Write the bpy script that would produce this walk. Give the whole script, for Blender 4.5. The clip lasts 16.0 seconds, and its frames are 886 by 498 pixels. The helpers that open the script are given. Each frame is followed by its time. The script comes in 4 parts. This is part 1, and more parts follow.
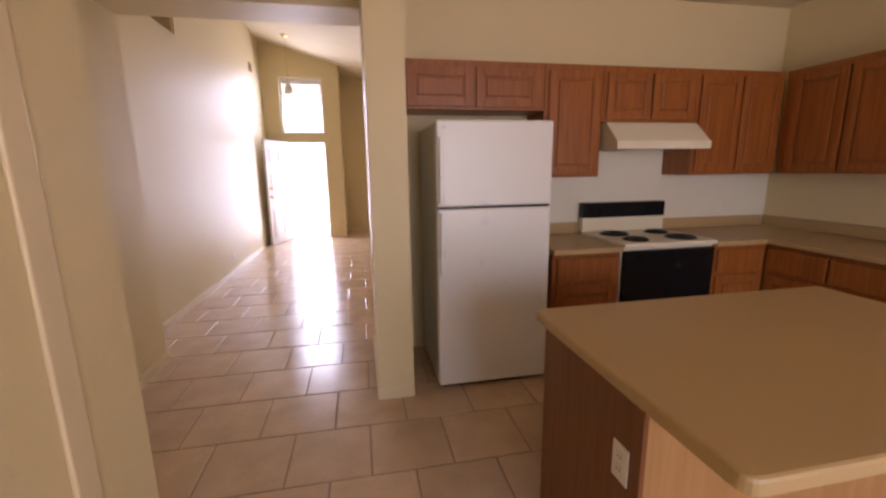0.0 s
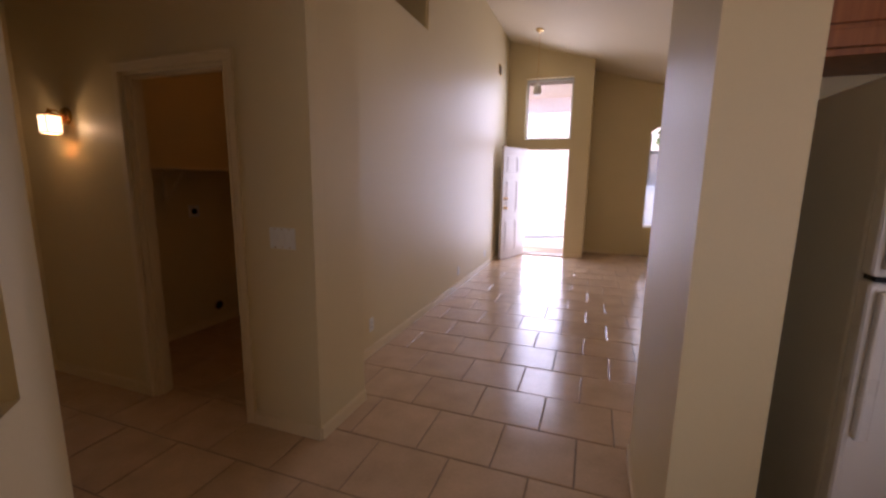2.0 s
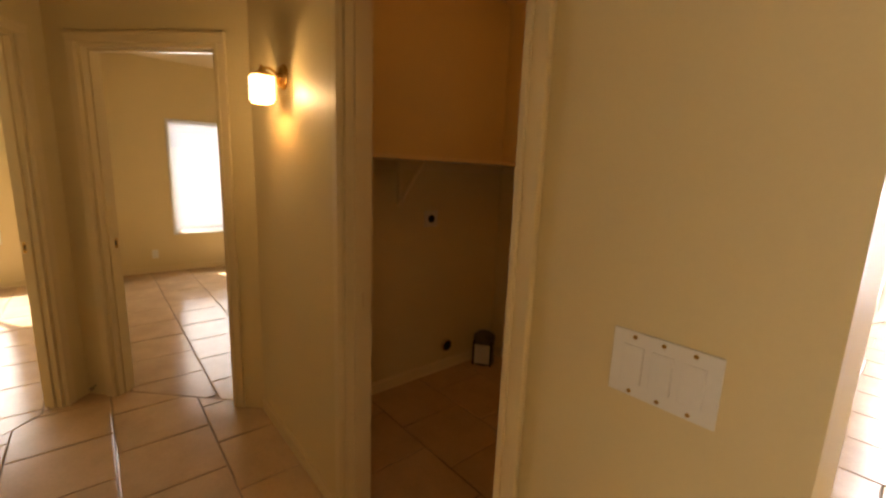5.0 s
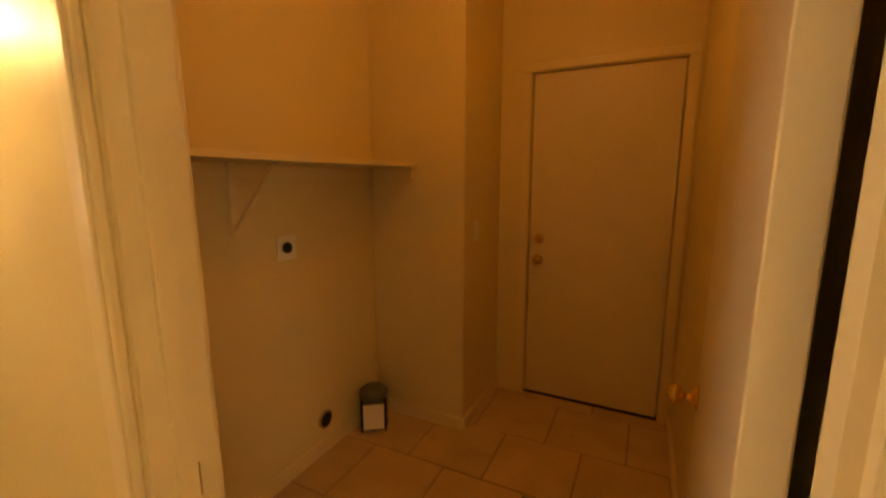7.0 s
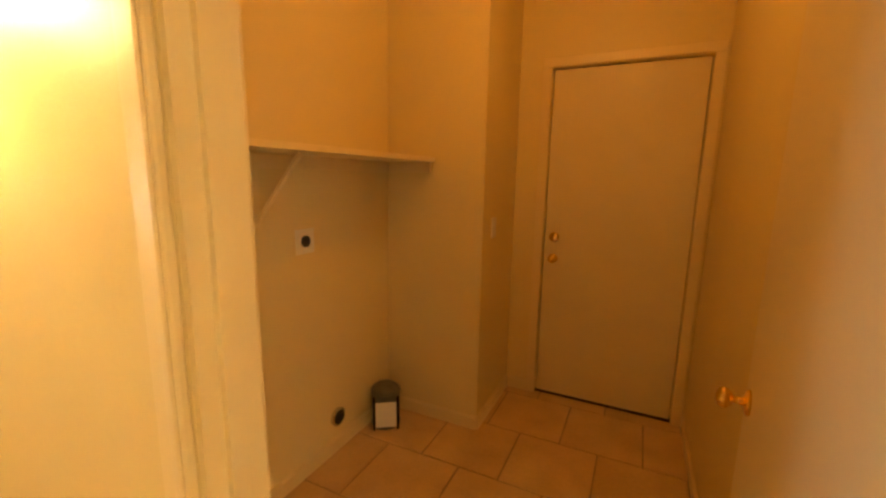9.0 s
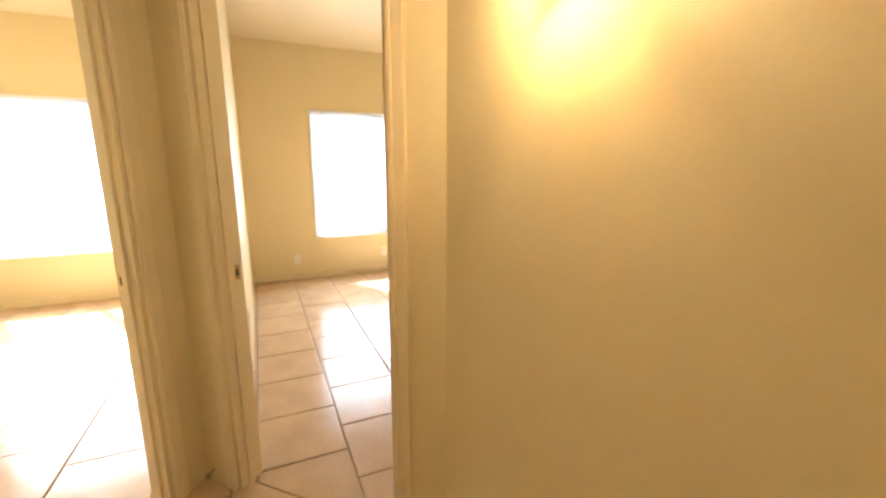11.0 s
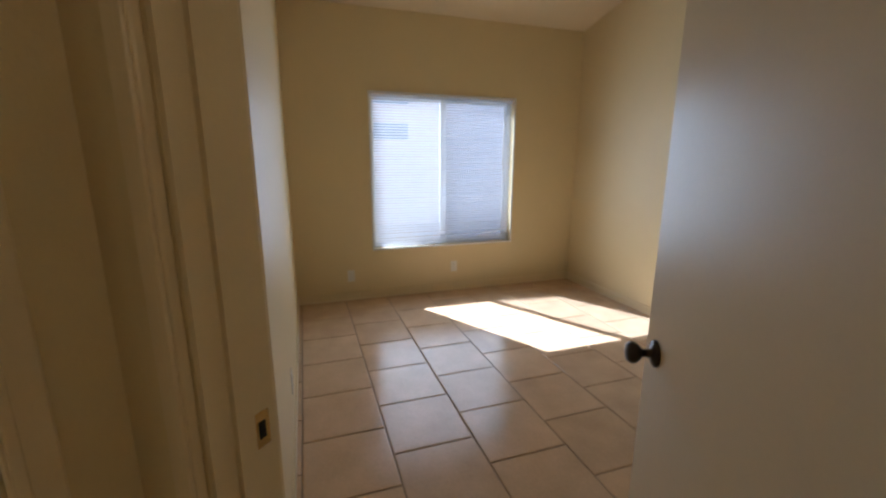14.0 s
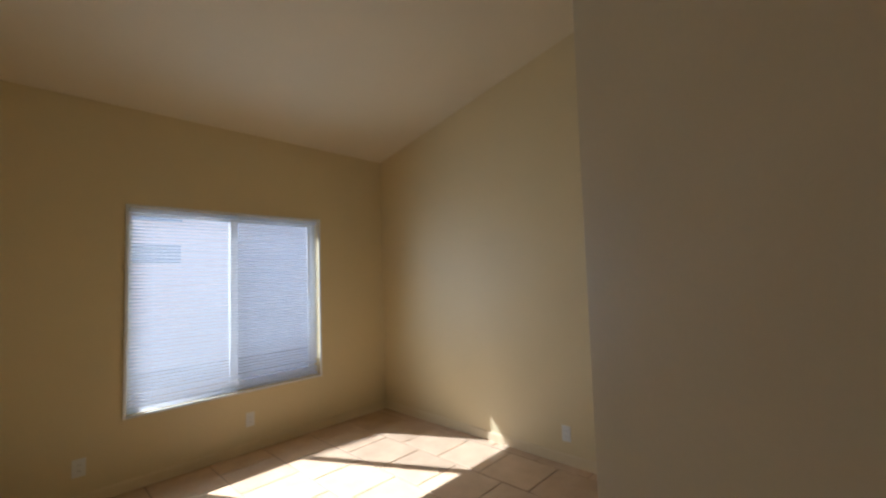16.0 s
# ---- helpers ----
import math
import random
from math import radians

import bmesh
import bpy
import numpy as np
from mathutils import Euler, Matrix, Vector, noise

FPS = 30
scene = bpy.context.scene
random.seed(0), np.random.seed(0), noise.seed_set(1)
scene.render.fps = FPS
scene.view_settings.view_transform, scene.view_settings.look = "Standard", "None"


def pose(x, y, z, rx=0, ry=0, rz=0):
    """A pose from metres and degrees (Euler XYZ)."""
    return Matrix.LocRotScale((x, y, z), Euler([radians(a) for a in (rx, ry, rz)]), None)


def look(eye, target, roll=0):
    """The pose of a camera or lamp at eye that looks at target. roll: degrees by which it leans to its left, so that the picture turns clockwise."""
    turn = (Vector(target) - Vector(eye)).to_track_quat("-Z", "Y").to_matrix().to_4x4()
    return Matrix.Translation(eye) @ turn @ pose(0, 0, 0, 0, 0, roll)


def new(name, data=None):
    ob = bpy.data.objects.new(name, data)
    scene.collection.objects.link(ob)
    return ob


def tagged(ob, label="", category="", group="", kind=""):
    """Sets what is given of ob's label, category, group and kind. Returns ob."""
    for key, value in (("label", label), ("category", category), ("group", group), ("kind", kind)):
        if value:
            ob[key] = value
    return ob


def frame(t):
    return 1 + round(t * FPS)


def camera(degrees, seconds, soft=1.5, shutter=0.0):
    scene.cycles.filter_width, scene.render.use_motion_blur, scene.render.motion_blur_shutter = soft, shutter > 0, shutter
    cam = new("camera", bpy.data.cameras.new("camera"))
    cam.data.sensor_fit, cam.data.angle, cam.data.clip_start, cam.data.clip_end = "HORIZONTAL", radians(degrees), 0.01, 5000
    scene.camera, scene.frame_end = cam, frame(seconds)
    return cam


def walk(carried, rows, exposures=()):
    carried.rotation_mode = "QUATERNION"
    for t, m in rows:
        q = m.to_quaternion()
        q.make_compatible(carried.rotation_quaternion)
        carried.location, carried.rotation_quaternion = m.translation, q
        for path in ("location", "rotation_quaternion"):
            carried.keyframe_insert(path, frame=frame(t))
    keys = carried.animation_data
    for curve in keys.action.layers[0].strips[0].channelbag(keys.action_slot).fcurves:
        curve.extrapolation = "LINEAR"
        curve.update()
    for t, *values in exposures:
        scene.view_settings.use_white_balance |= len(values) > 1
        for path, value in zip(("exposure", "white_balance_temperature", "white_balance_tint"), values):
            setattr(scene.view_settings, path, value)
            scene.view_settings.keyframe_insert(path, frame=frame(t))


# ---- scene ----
cam = camera(94.2, 16.0, soft=2.5)
PATH = [
    (0, (1.667, 2.838, 1.453), (2.042, 4.764, 1.068), -0.8),
    (0.5, (1.684, 3.164, 1.464), (1.782, 5.124, 1.078), 0.7),
    (1, (1.601, 3.458, 1.467), (1.619, 5.429, 1.128), -2.2),
    (1.5, (1.524, 3.729, 1.458), (1.229, 5.679, 1.127), -1.4),
    (2, (1.447, 3.996, 1.445), (0.777, 5.85, 1.111), 0.8),
    (2.5, (1.302, 4.256, 1.429), (0.351, 5.989, 1.125), -0.0),
    (3, (1.099, 4.498, 1.436), (-0.116, 6.056, 1.123), -1.1),
    (3.2, (1.029, 4.581, 1.439), (-0.333, 6.005, 1.1), -0.1),
    (5.3, (0.014, 5.122, 1.424), (-1.483, 6.397, 1.06), 2.2),
    (5.5, (-0.074, 5.164, 1.416), (-1.538, 6.489, 1.078), 1.6),
    (6, (-0.299, 5.239, 1.416), (-1.517, 6.789, 1.076), -2.5),
    (6.2, (-0.360, 5.261, 1.426), (-1.497, 6.865, 1.062), -1.7),
    (6.5, (-0.448, 5.326, 1.428), (-1.503, 6.993, 1.1), -1.5),
    (7, (-0.547, 5.437, 1.428), (-1.417, 7.206, 1.094), -0.1),
    (7.5, (-0.579, 5.458, 1.429), (-1.195, 7.328, 1.076), -0.6),
    (8, (-0.595, 5.453, 1.42), (-1.162, 7.33, 1.026), -0.6),
    (8.2, (-0.602, 5.45, 1.418), (-1.178, 7.326, 1.035), -0.5),
    (10.3, (-0.924, 5.325, 1.409), (-2.413, 6.616, 1.072), 0.3),
    (10.5, (-0.984, 5.307, 1.405), (-2.541, 6.514, 1.063), -0.7),
    (11, (-1.143, 5.241, 1.373), (-2.933, 6.038, 0.969), 0.1),
    (11.5, (-1.277, 5.22, 1.366), (-3.225, 5.399, 0.947), -0.8),
    (12, (-1.425, 5.253, 1.361), (-3.382, 5.25, 0.949), 2.7),
    (12.5, (-1.62, 5.242, 1.367), (-3.559, 5.393, 0.901), 2.8),
    (13, (-1.833, 5.183, 1.386), (-3.728, 5.645, 0.941), 0.6),
    (13.5, (-2.054, 5.185, 1.371), (-3.925, 5.717, 0.907), -0.6),
    (14, (-2.3, 5.224, 1.369), (-4.153, 5.846, 0.942), 0.2),
    (14.5, (-2.510, 5.247, 1.362), (-4.252, 6.169, 1.028), -1.8),
    (15, (-2.631, 5.283, 1.365), (-4.175, 6.543, 1.185), -1.3),
    (15.5, (-2.646, 5.272, 1.396), (-4.078, 6.667, 1.466), -1.8),
    (16, (-2.684, 5.264, 1.41), (-4.053, 6.717, 1.533), -1.8),
]
walk(cam, [(t, look(eye, target, roll)) for t, eye, target, roll in PATH], [
    (0.0, 1.75, 6600, 31), (1.0, 1.25, 6600, 31), (2.0, 0.9, 6400, 34), (3.0, 1.2, 6300, 31), (3.2, 1.25, 6400, 30), (5.3, 2.75, 8300, 17), (6.2, 3.1, 9000, 18), (7.0, 4.0, 10300, 14), (7.5, 4.35, 10800, 11), (8.2, 4.7, 10800, 11),
    (10.3, 4.8, 5700, 4), (10.7, 4.55, 5700, 5), (11.0, 4.0, 5900, 8), (11.5, 3.25, 5700, 8), (12.5, 2.35, 5400, 10), (13.5, 2.0, 5250, 9), (14.5, 1.9, 5350, 10), (16.0, 1.66, 5400, 9)])

# ---- world and light ----
world = bpy.data.worlds.new("sky")
scene.world = world
world.use_nodes = True
wn = world.node_tree
sky = wn.nodes.new("ShaderNodeTexSky")
sky.sky_type, sky.sun_disc = "NISHITA", False
SUN_WAY = Vector((0.905, 0.50, -1.0)).normalized()
sky.sun_elevation = math.asin(-SUN_WAY.z)
sky.sun_rotation = math.atan2(-SUN_WAY.x, -SUN_WAY.y)
wn.links.new(sky.outputs["Color"], wn.nodes["Background"].inputs["Color"])
wn.nodes["Background"].inputs["Strength"].default_value = 0.15

sun = new("sun", bpy.data.lights.new("sun", "SUN"))
sun.data.energy, sun.data.angle, sun.data.color = 5.0, radians(0.53), (1.0, 0.96, 0.91)
sun.matrix_world = look((0, 0, 0), SUN_WAY)


def window_light(x, y, z, way, w, h, power, color=(0.84, 0.92, 1.0)):
    ob = new("window_light", bpy.data.lights.new("window_light", "AREA"))
    ob.data.shape, ob.data.size, ob.data.size_y = "RECTANGLE", w, h
    ob.data.energy, ob.data.color, ob.data.spread = power, color, radians(150)
    ob.matrix_world = look((x, y, z), Vector((x, y, z)) + Vector(way))


window_light(-6.285, 6.58, 1.22, (1, 0, 0), 1.40, 1.36, 3.2)
window_light(-6.285, 3.49, 1.22, (1, 0, 0), 1.40, 1.36, 6.5)
window_light(0.565, 12.22, 1.05, (0, -1, -0.12), 0.78, 1.95, 14, (0.74, 0.83, 1.0))
window_light(0.55, 12.22, 2.75, (0, -1, -0.12), 0.78, 1.05, 9, (0.74, 0.83, 1.0))
window_light(3.10, 12.93, 1.45, (0, -1, -0.12), 1.4, 1.7, 8)
# Added kitchen light from an unseen south opening.
window_light(3.2, -0.06, 1.35, (0, 1, -0.1), 2.2, 1.9, 12.5)

# ---- materials ----


def material(name, color, rough=0.5, metal=0.0, vary=0.06, scale=6.0, grain=120.0, bump=0.0, bump_scale=90.0, coat=0.0, per_object=0.0):
    m = bpy.data.materials.new(name)
    m.use_nodes = True
    n, l = m.node_tree.nodes, m.node_tree.links
    b = n["Principled BSDF"]
    b.inputs["Metallic"].default_value = metal
    b.inputs["Coat Weight"].default_value = coat
    b.inputs["Coat Roughness"].default_value = 0.12
    geo = n.new("ShaderNodeNewGeometry")
    big, fine = n.new("ShaderNodeTexNoise"), n.new("ShaderNodeTexNoise")
    for t, s in ((big, scale), (fine, grain)):
        t.inputs["Scale"].default_value = s
        t.inputs["Detail"].default_value = 4
        l.new(geo.outputs["Position"], t.inputs["Vector"])
    mix = n.new("ShaderNodeMath")
    mix.operation = "MULTIPLY_ADD"
    l.new(fine.outputs["Fac"], mix.inputs[0])
    mix.inputs[1].default_value = 0.4
    l.new(big.outputs["Fac"], mix.inputs[2])
    ramp = n.new("ShaderNodeMapRange")
    ramp.inputs["From Min"].default_value, ramp.inputs["From Max"].default_value = 0.4, 1.0
    ramp.inputs["To Min"].default_value, ramp.inputs["To Max"].default_value = 1 - vary, 1 + vary
    l.new(mix.outputs[0], ramp.inputs["Value"])
    value = ramp.outputs["Result"]
    if per_object:
        info = n.new("ShaderNodeObjectInfo")
        isl = n.new("ShaderNodeMath")
        isl.operation = "ADD"
        l.new(info.outputs["Random"], isl.inputs[0])
        l.new(geo.outputs["Random Per Island"], isl.inputs[1])
        fr = n.new("ShaderNodeMath")
        fr.operation = "FRACT"
        l.new(isl.outputs[0], fr.inputs[0])
        r2 = n.new("ShaderNodeMapRange")
        r2.inputs["To Min"].default_value, r2.inputs["To Max"].default_value = 1 - per_object, 1 + per_object
        l.new(fr.outputs[0], r2.inputs["Value"])
        mul = n.new("ShaderNodeMath")
        mul.operation = "MULTIPLY"
        l.new(value, mul.inputs[0])
        l.new(r2.outputs["Result"], mul.inputs[1])
        value = mul.outputs[0]
    tint = n.new("ShaderNodeVectorMath")
    tint.operation = "SCALE"
    tint.inputs[0].default_value = color
    l.new(value, tint.inputs["Scale"])
    l.new(tint.outputs["Vector"], b.inputs["Base Color"])
    r3 = n.new("ShaderNodeMapRange")
    r3.inputs["To Min"].default_value, r3.inputs["To Max"].default_value = max(0.02, rough - 0.08), rough + 0.08
    l.new(big.outputs["Fac"], r3.inputs["Value"])
    l.new(r3.outputs["Result"], b.inputs["Roughness"])
    if bump:
        t = n.new("ShaderNodeTexNoise")
        t.inputs["Scale"].default_value = bump_scale
        t.inputs["Detail"].default_value = 3
        l.new(geo.outputs["Position"], t.inputs["Vector"])
        bp = n.new("ShaderNodeBump")
        bp.inputs["Strength"].default_value, bp.inputs["Distance"].default_value = bump, 0.004
        l.new(t.outputs["Fac"], bp.inputs["Height"])
        l.new(bp.outputs["Normal"], b.inputs["Normal"])
    return m


def wood(name, dark, light, along="z", rough=0.38):
    m = bpy.data.materials.new(name)
    m.use_nodes = True
    n, l = m.node_tree.nodes, m.node_tree.links
    b = n["Principled BSDF"]
    geo = n.new("ShaderNodeNewGeometry")
    info = n.new("ShaderNodeObjectInfo")
    shift = n.new("ShaderNodeVectorMath")
    shift.operation = "MULTIPLY_ADD"
    shift.inputs[1].default_value = {"z": (44, 44, 2.2), "x": (2.2, 44, 44), "y": (44, 2.2, 44)}[along]
    l.new(geo.outputs["Position"], shift.inputs[0])
    off = n.new("ShaderNodeVectorMath")
    off.operation = "SCALE"
    off.inputs[0].default_value = (7, 5, 3)
    l.new(info.outputs["Random"], off.inputs["Scale"])
    l.new(off.outputs["Vector"], shift.inputs[2])
    t = n.new("ShaderNodeTexNoise")
    t.inputs["Scale"].default_value, t.inputs["Detail"].default_value, t.inputs["Distortion"].default_value = 1.0, 6, 0.6
    l.new(shift.outputs["Vector"], t.inputs["Vector"])
    ramp = n.new("ShaderNodeValToRGB")
    ramp.color_ramp.elements[0].position, ramp.color_ramp.elements[1].position = 0.35, 0.65
    ramp.color_ramp.elements[0].color, ramp.color_ramp.elements[1].color = (*dark, 1), (*light, 1)
    l.new(t.outputs["Fac"], ramp.inputs["Fac"])
    l.new(ramp.outputs["Color"], b.inputs["Base Color"])
    b.inputs["Roughness"].default_value = rough
    bp = n.new("ShaderNodeBump")
    bp.inputs["Strength"].default_value, bp.inputs["Distance"].default_value = 0.15, 0.002
    l.new(t.outputs["Fac"], bp.inputs["Height"])
    l.new(bp.outputs["Normal"], b.inputs["Normal"])
    return m


def glass(name, tint=(1, 1, 1), opacity=0.0):
    m = bpy.data.materials.new(name)
    m.use_nodes = True
    n, l = m.node_tree.nodes, m.node_tree.links
    b = n["Principled BSDF"]
    tr, mixer = n.new("ShaderNodeBsdfTransparent"), n.new("ShaderNodeMixShader")
    tr.inputs["Color"].default_value = (*tint, 1)
    b.inputs["Base Color"].default_value = (0.25, 0.26, 0.28, 1) if opacity else (0.9, 0.95, 0.95, 1)
    b.inputs["Roughness"].default_value = 0.6 if opacity else 0.03
    if opacity:
        mixer.inputs["Fac"].default_value = opacity
    else:
        f = n.new("ShaderNodeFresnel")
        f.inputs["IOR"].default_value = 1.35
        l.new(f.outputs["Fac"], mixer.inputs["Fac"])
    l.new(tr.outputs["BSDF"], mixer.inputs[1])
    l.new(b.outputs["BSDF"], mixer.inputs[2])
    l.new(mixer.outputs["Shader"], n["Material Output"].inputs["Surface"])
    return m


def glowing(name, color, strength):
    m = bpy.data.materials.new(name)
    m.use_nodes = True
    b = m.node_tree.nodes["Principled BSDF"]
    b.inputs["Base Color"].default_value = (*color, 1)
    b.inputs["Emission Color"].default_value = (*color, 1)
    b.inputs["Emission Strength"].default_value = strength
    return m


PAINT = material("cream_wall_paint", (0.74, 0.615, 0.36), 0.48, vary=0.03, scale=1.5, bump=0.22, bump_scale=55)
CEILING = material("ceiling_paint", (0.75, 0.64, 0.44), 0.8, vary=0.03, scale=1.5, bump=0.3, bump_scale=120)
TRIM = material("cream_gloss_trim", (0.77, 0.64, 0.41), 0.32, vary=0.03, bump=0.05)
DOOR = material("painted_door", (0.74, 0.63, 0.44), 0.38, vary=0.03, bump=0.06, bump_scale=60)
DOOR_WHITE = material("white_painted_door", (0.82, 0.76, 0.72), 0.35, vary=0.03, bump=0.04)
TILE = material("beige_ceramic_tile", (0.63, 0.445, 0.285), 0.20, vary=0.14, scale=5, grain=60, bump=0.22, bump_scale=16, per_object=0.06)
GROUT = material("brown_grout", (0.31, 0.235, 0.17), 0.85, vary=0.15, scale=9)
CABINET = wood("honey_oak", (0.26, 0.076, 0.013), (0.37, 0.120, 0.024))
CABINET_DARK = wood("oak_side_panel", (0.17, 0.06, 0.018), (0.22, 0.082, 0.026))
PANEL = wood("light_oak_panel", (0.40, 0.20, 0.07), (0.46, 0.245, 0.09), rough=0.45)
LAMINATE = material("beige_laminate", (0.50, 0.345, 0.165), 0.36, vary=0.04, scale=3, grain=300)
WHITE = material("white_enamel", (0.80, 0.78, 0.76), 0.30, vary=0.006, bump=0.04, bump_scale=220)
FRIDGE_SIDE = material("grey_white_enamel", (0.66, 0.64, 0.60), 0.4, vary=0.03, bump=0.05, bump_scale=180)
ALMOND = material("almond_enamel", (0.80, 0.73, 0.57), 0.42, vary=0.02)
BLACK = material("black_gloss", (0.009, 0.009, 0.010), 0.24, vary=0.1)
BLACK.node_tree.nodes["Principled BSDF"].inputs["Specular IOR Level"].default_value = 0.2
SPLASH = material("white_splash_paint", (0.80, 0.75, 0.63), 0.4, vary=0.02, bump=0.1)
COIL = material("burner_coil", (0.02, 0.02, 0.02), 0.5, vary=0.2)
CHROME = material("chrome", (0.62, 0.62, 0.62), 0.2, metal=1.0, vary=0.05)
BRASS = material("polished_brass", (0.75, 0.52, 0.22), 0.25, metal=1.0, vary=0.08)
BRONZE = material("dark_bronze", (0.035, 0.03, 0.028), 0.3, metal=0.7, vary=0.2)
GALVANISED = material("dull_galvanised_steel", (0.16, 0.16, 0.15), 0.5, metal=0.6, vary=0.25, scale=18)
PLASTIC = material("white_plastic", (0.80, 0.78, 0.74), 0.4, vary=0.02)
DARK = material("dark_void", (0.01, 0.01, 0.01), 0.9)
VINYL = material("white_vinyl_frame", (0.80, 0.80, 0.80), 0.4, vary=0.02)
SLAT = material("white_blind_slat", (0.85, 0.86, 0.88), 0.45, vary=0.02)
tl, ml = SLAT.node_tree.nodes.new("ShaderNodeBsdfTranslucent"), SLAT.node_tree.nodes.new("ShaderNodeMixShader")
tl.inputs["Color"].default_value, ml.inputs["Fac"].default_value = (0.86, 0.89, 0.96, 1), 0.6
SLAT.node_tree.links.new(SLAT.node_tree.nodes["Principled BSDF"].outputs["BSDF"], ml.inputs[1])
SLAT.node_tree.links.new(tl.outputs["BSDF"], ml.inputs[2])
SLAT.node_tree.links.new(ml.outputs["Shader"], SLAT.node_tree.nodes["Material Output"].inputs["Surface"])
GLASS = glass("window_glass")
SCREEN = glass("insect_screen", (0.88, 0.90, 0.93), 0.13)
LAMP_GLASS = glowing("warm_lamp_glass", (1.0, 0.76, 0.42), 1.5)
DIM_GLASS = glowing("dim_lamp_glass", (1.0, 0.45, 0.12), 0.5)
STUCCO = material("pink_stucco", (0.80, 0.70, 0.67), 0.9, vary=0.08, bump=0.4, bump_scale=40)
ROOF = material("clay_roof_tile", (0.36, 0.17, 0.11), 0.8, vary=0.2)
GRAVEL = material("tan_gravel", (0.58, 0.51, 0.43), 0.95, vary=0.25, scale=20, bump=0.6, bump_scale=60)
CONCRETE = material("pale_concrete", (0.62, 0.60, 0.56), 0.85, vary=0.1, bump=0.2)
LEAF = material("green_leaf", (0.11, 0.17, 0.06), 0.6, vary=0.3, scale=9)
BARK = material("brown_bark", (0.12, 0.08, 0.05), 0.9, vary=0.3, bump=0.5)
# Pale blue base colour has the sky's reflection painted into the panes.
SKY_TINT_GLASS = material("sky_reflection_glass", (0.30, 0.35, 0.44), 0.15, vary=0.05)

# ---- mesh helpers ----


def finish(name, bm, mat, parent=None, label=""):
    bmesh.ops.recalc_face_normals(bm, faces=bm.faces[:])
    me = bpy.data.meshes.new(name)
    bm.to_mesh(me)
    bm.free()
    me.materials.append(mat)
    ob = new(name, me)
    if parent:
        ob.parent = parent
    if label:
        ob["label"] = label
    return ob


part = finish


def empty(name, m, label, category, group="", kind=""):
    ob = new(name)
    ob.empty_display_size = 0.1
    ob.matrix_world = m
    return tagged(ob, label, category, group, kind)


def block(bm, x0, x1, y0, y1, z0, z1, bevel=0.0):
    made = bmesh.ops.create_cube(bm, size=1.0)["verts"]
    for v in made:
        v.co = ((x0 + x1) / 2 + v.co.x * (x1 - x0), (y0 + y1) / 2 + v.co.y * (y1 - y0), (z0 + z1) / 2 + v.co.z * (z1 - z0))
    if bevel:
        edges = list({e for v in made for e in v.link_edges})
        bmesh.ops.bevel(bm, geom=edges, offset=bevel, segments=2, profile=0.5, affect="EDGES")
    return bm


def box(x0, x1, y0, y1, z0, z1, bevel=0.0):
    return block(bmesh.new(), x0, x1, y0, y1, z0, z1, bevel)


def rod(bm, a, b, r0, r1=None, sides=14):
    a, b = Vector(a), Vector(b)
    m = Matrix.Translation((a + b) / 2) @ (b - a).to_track_quat("Z", "Y").to_matrix().to_4x4()
    bmesh.ops.create_cone(bm, cap_ends=True, segments=sides, radius1=r0, radius2=r0 if r1 is None else r1, depth=(b - a).length, matrix=m)
    return bm


def lathe(bm, m, profile, sides=20):
    """Rings of (radius, height) about the z axis of m."""
    rings = []
    for r, h in profile:
        rings.append([bm.verts.new(m @ Vector((r * math.cos(k * math.tau / sides), r * math.sin(k * math.tau / sides), h))) for k in range(sides)])
    for a, b in zip(rings, rings[1:]):
        for k in range(sides):
            bm.faces.new((a[k], a[(k + 1) % sides], b[(k + 1) % sides], b[k]))
    bm.faces.new(rings[0])
    bm.faces.new(rings[-1])
    return bm


RIDGE_X, RIDGE_Z, FLAT_X, FLAT_Z = -0.2, 3.98, 4.2245, 2.75


def roof(x):
    """Underside of the sloped ceiling."""
    return max(FLAT_Z, RIDGE_Z - 0.278 * (x - RIDGE_X)) if x > RIDGE_X else RIDGE_Z - 0.215 * (RIDGE_X - x)


def prism(bm, pts, z0, z1=None):
    low = [bm.verts.new((x, y, z0)) for x, y in pts]
    top = [bm.verts.new((x, y, roof(x) + 0.03 if z1 is None else z1)) for x, y in pts]
    k = len(pts)
    bm.faces.new(low[::-1])
    bm.faces.new(top)
    for i in range(k):
        bm.faces.new((low[i], low[(i + 1) % k], top[(i + 1) % k], top[i]))
    return bm


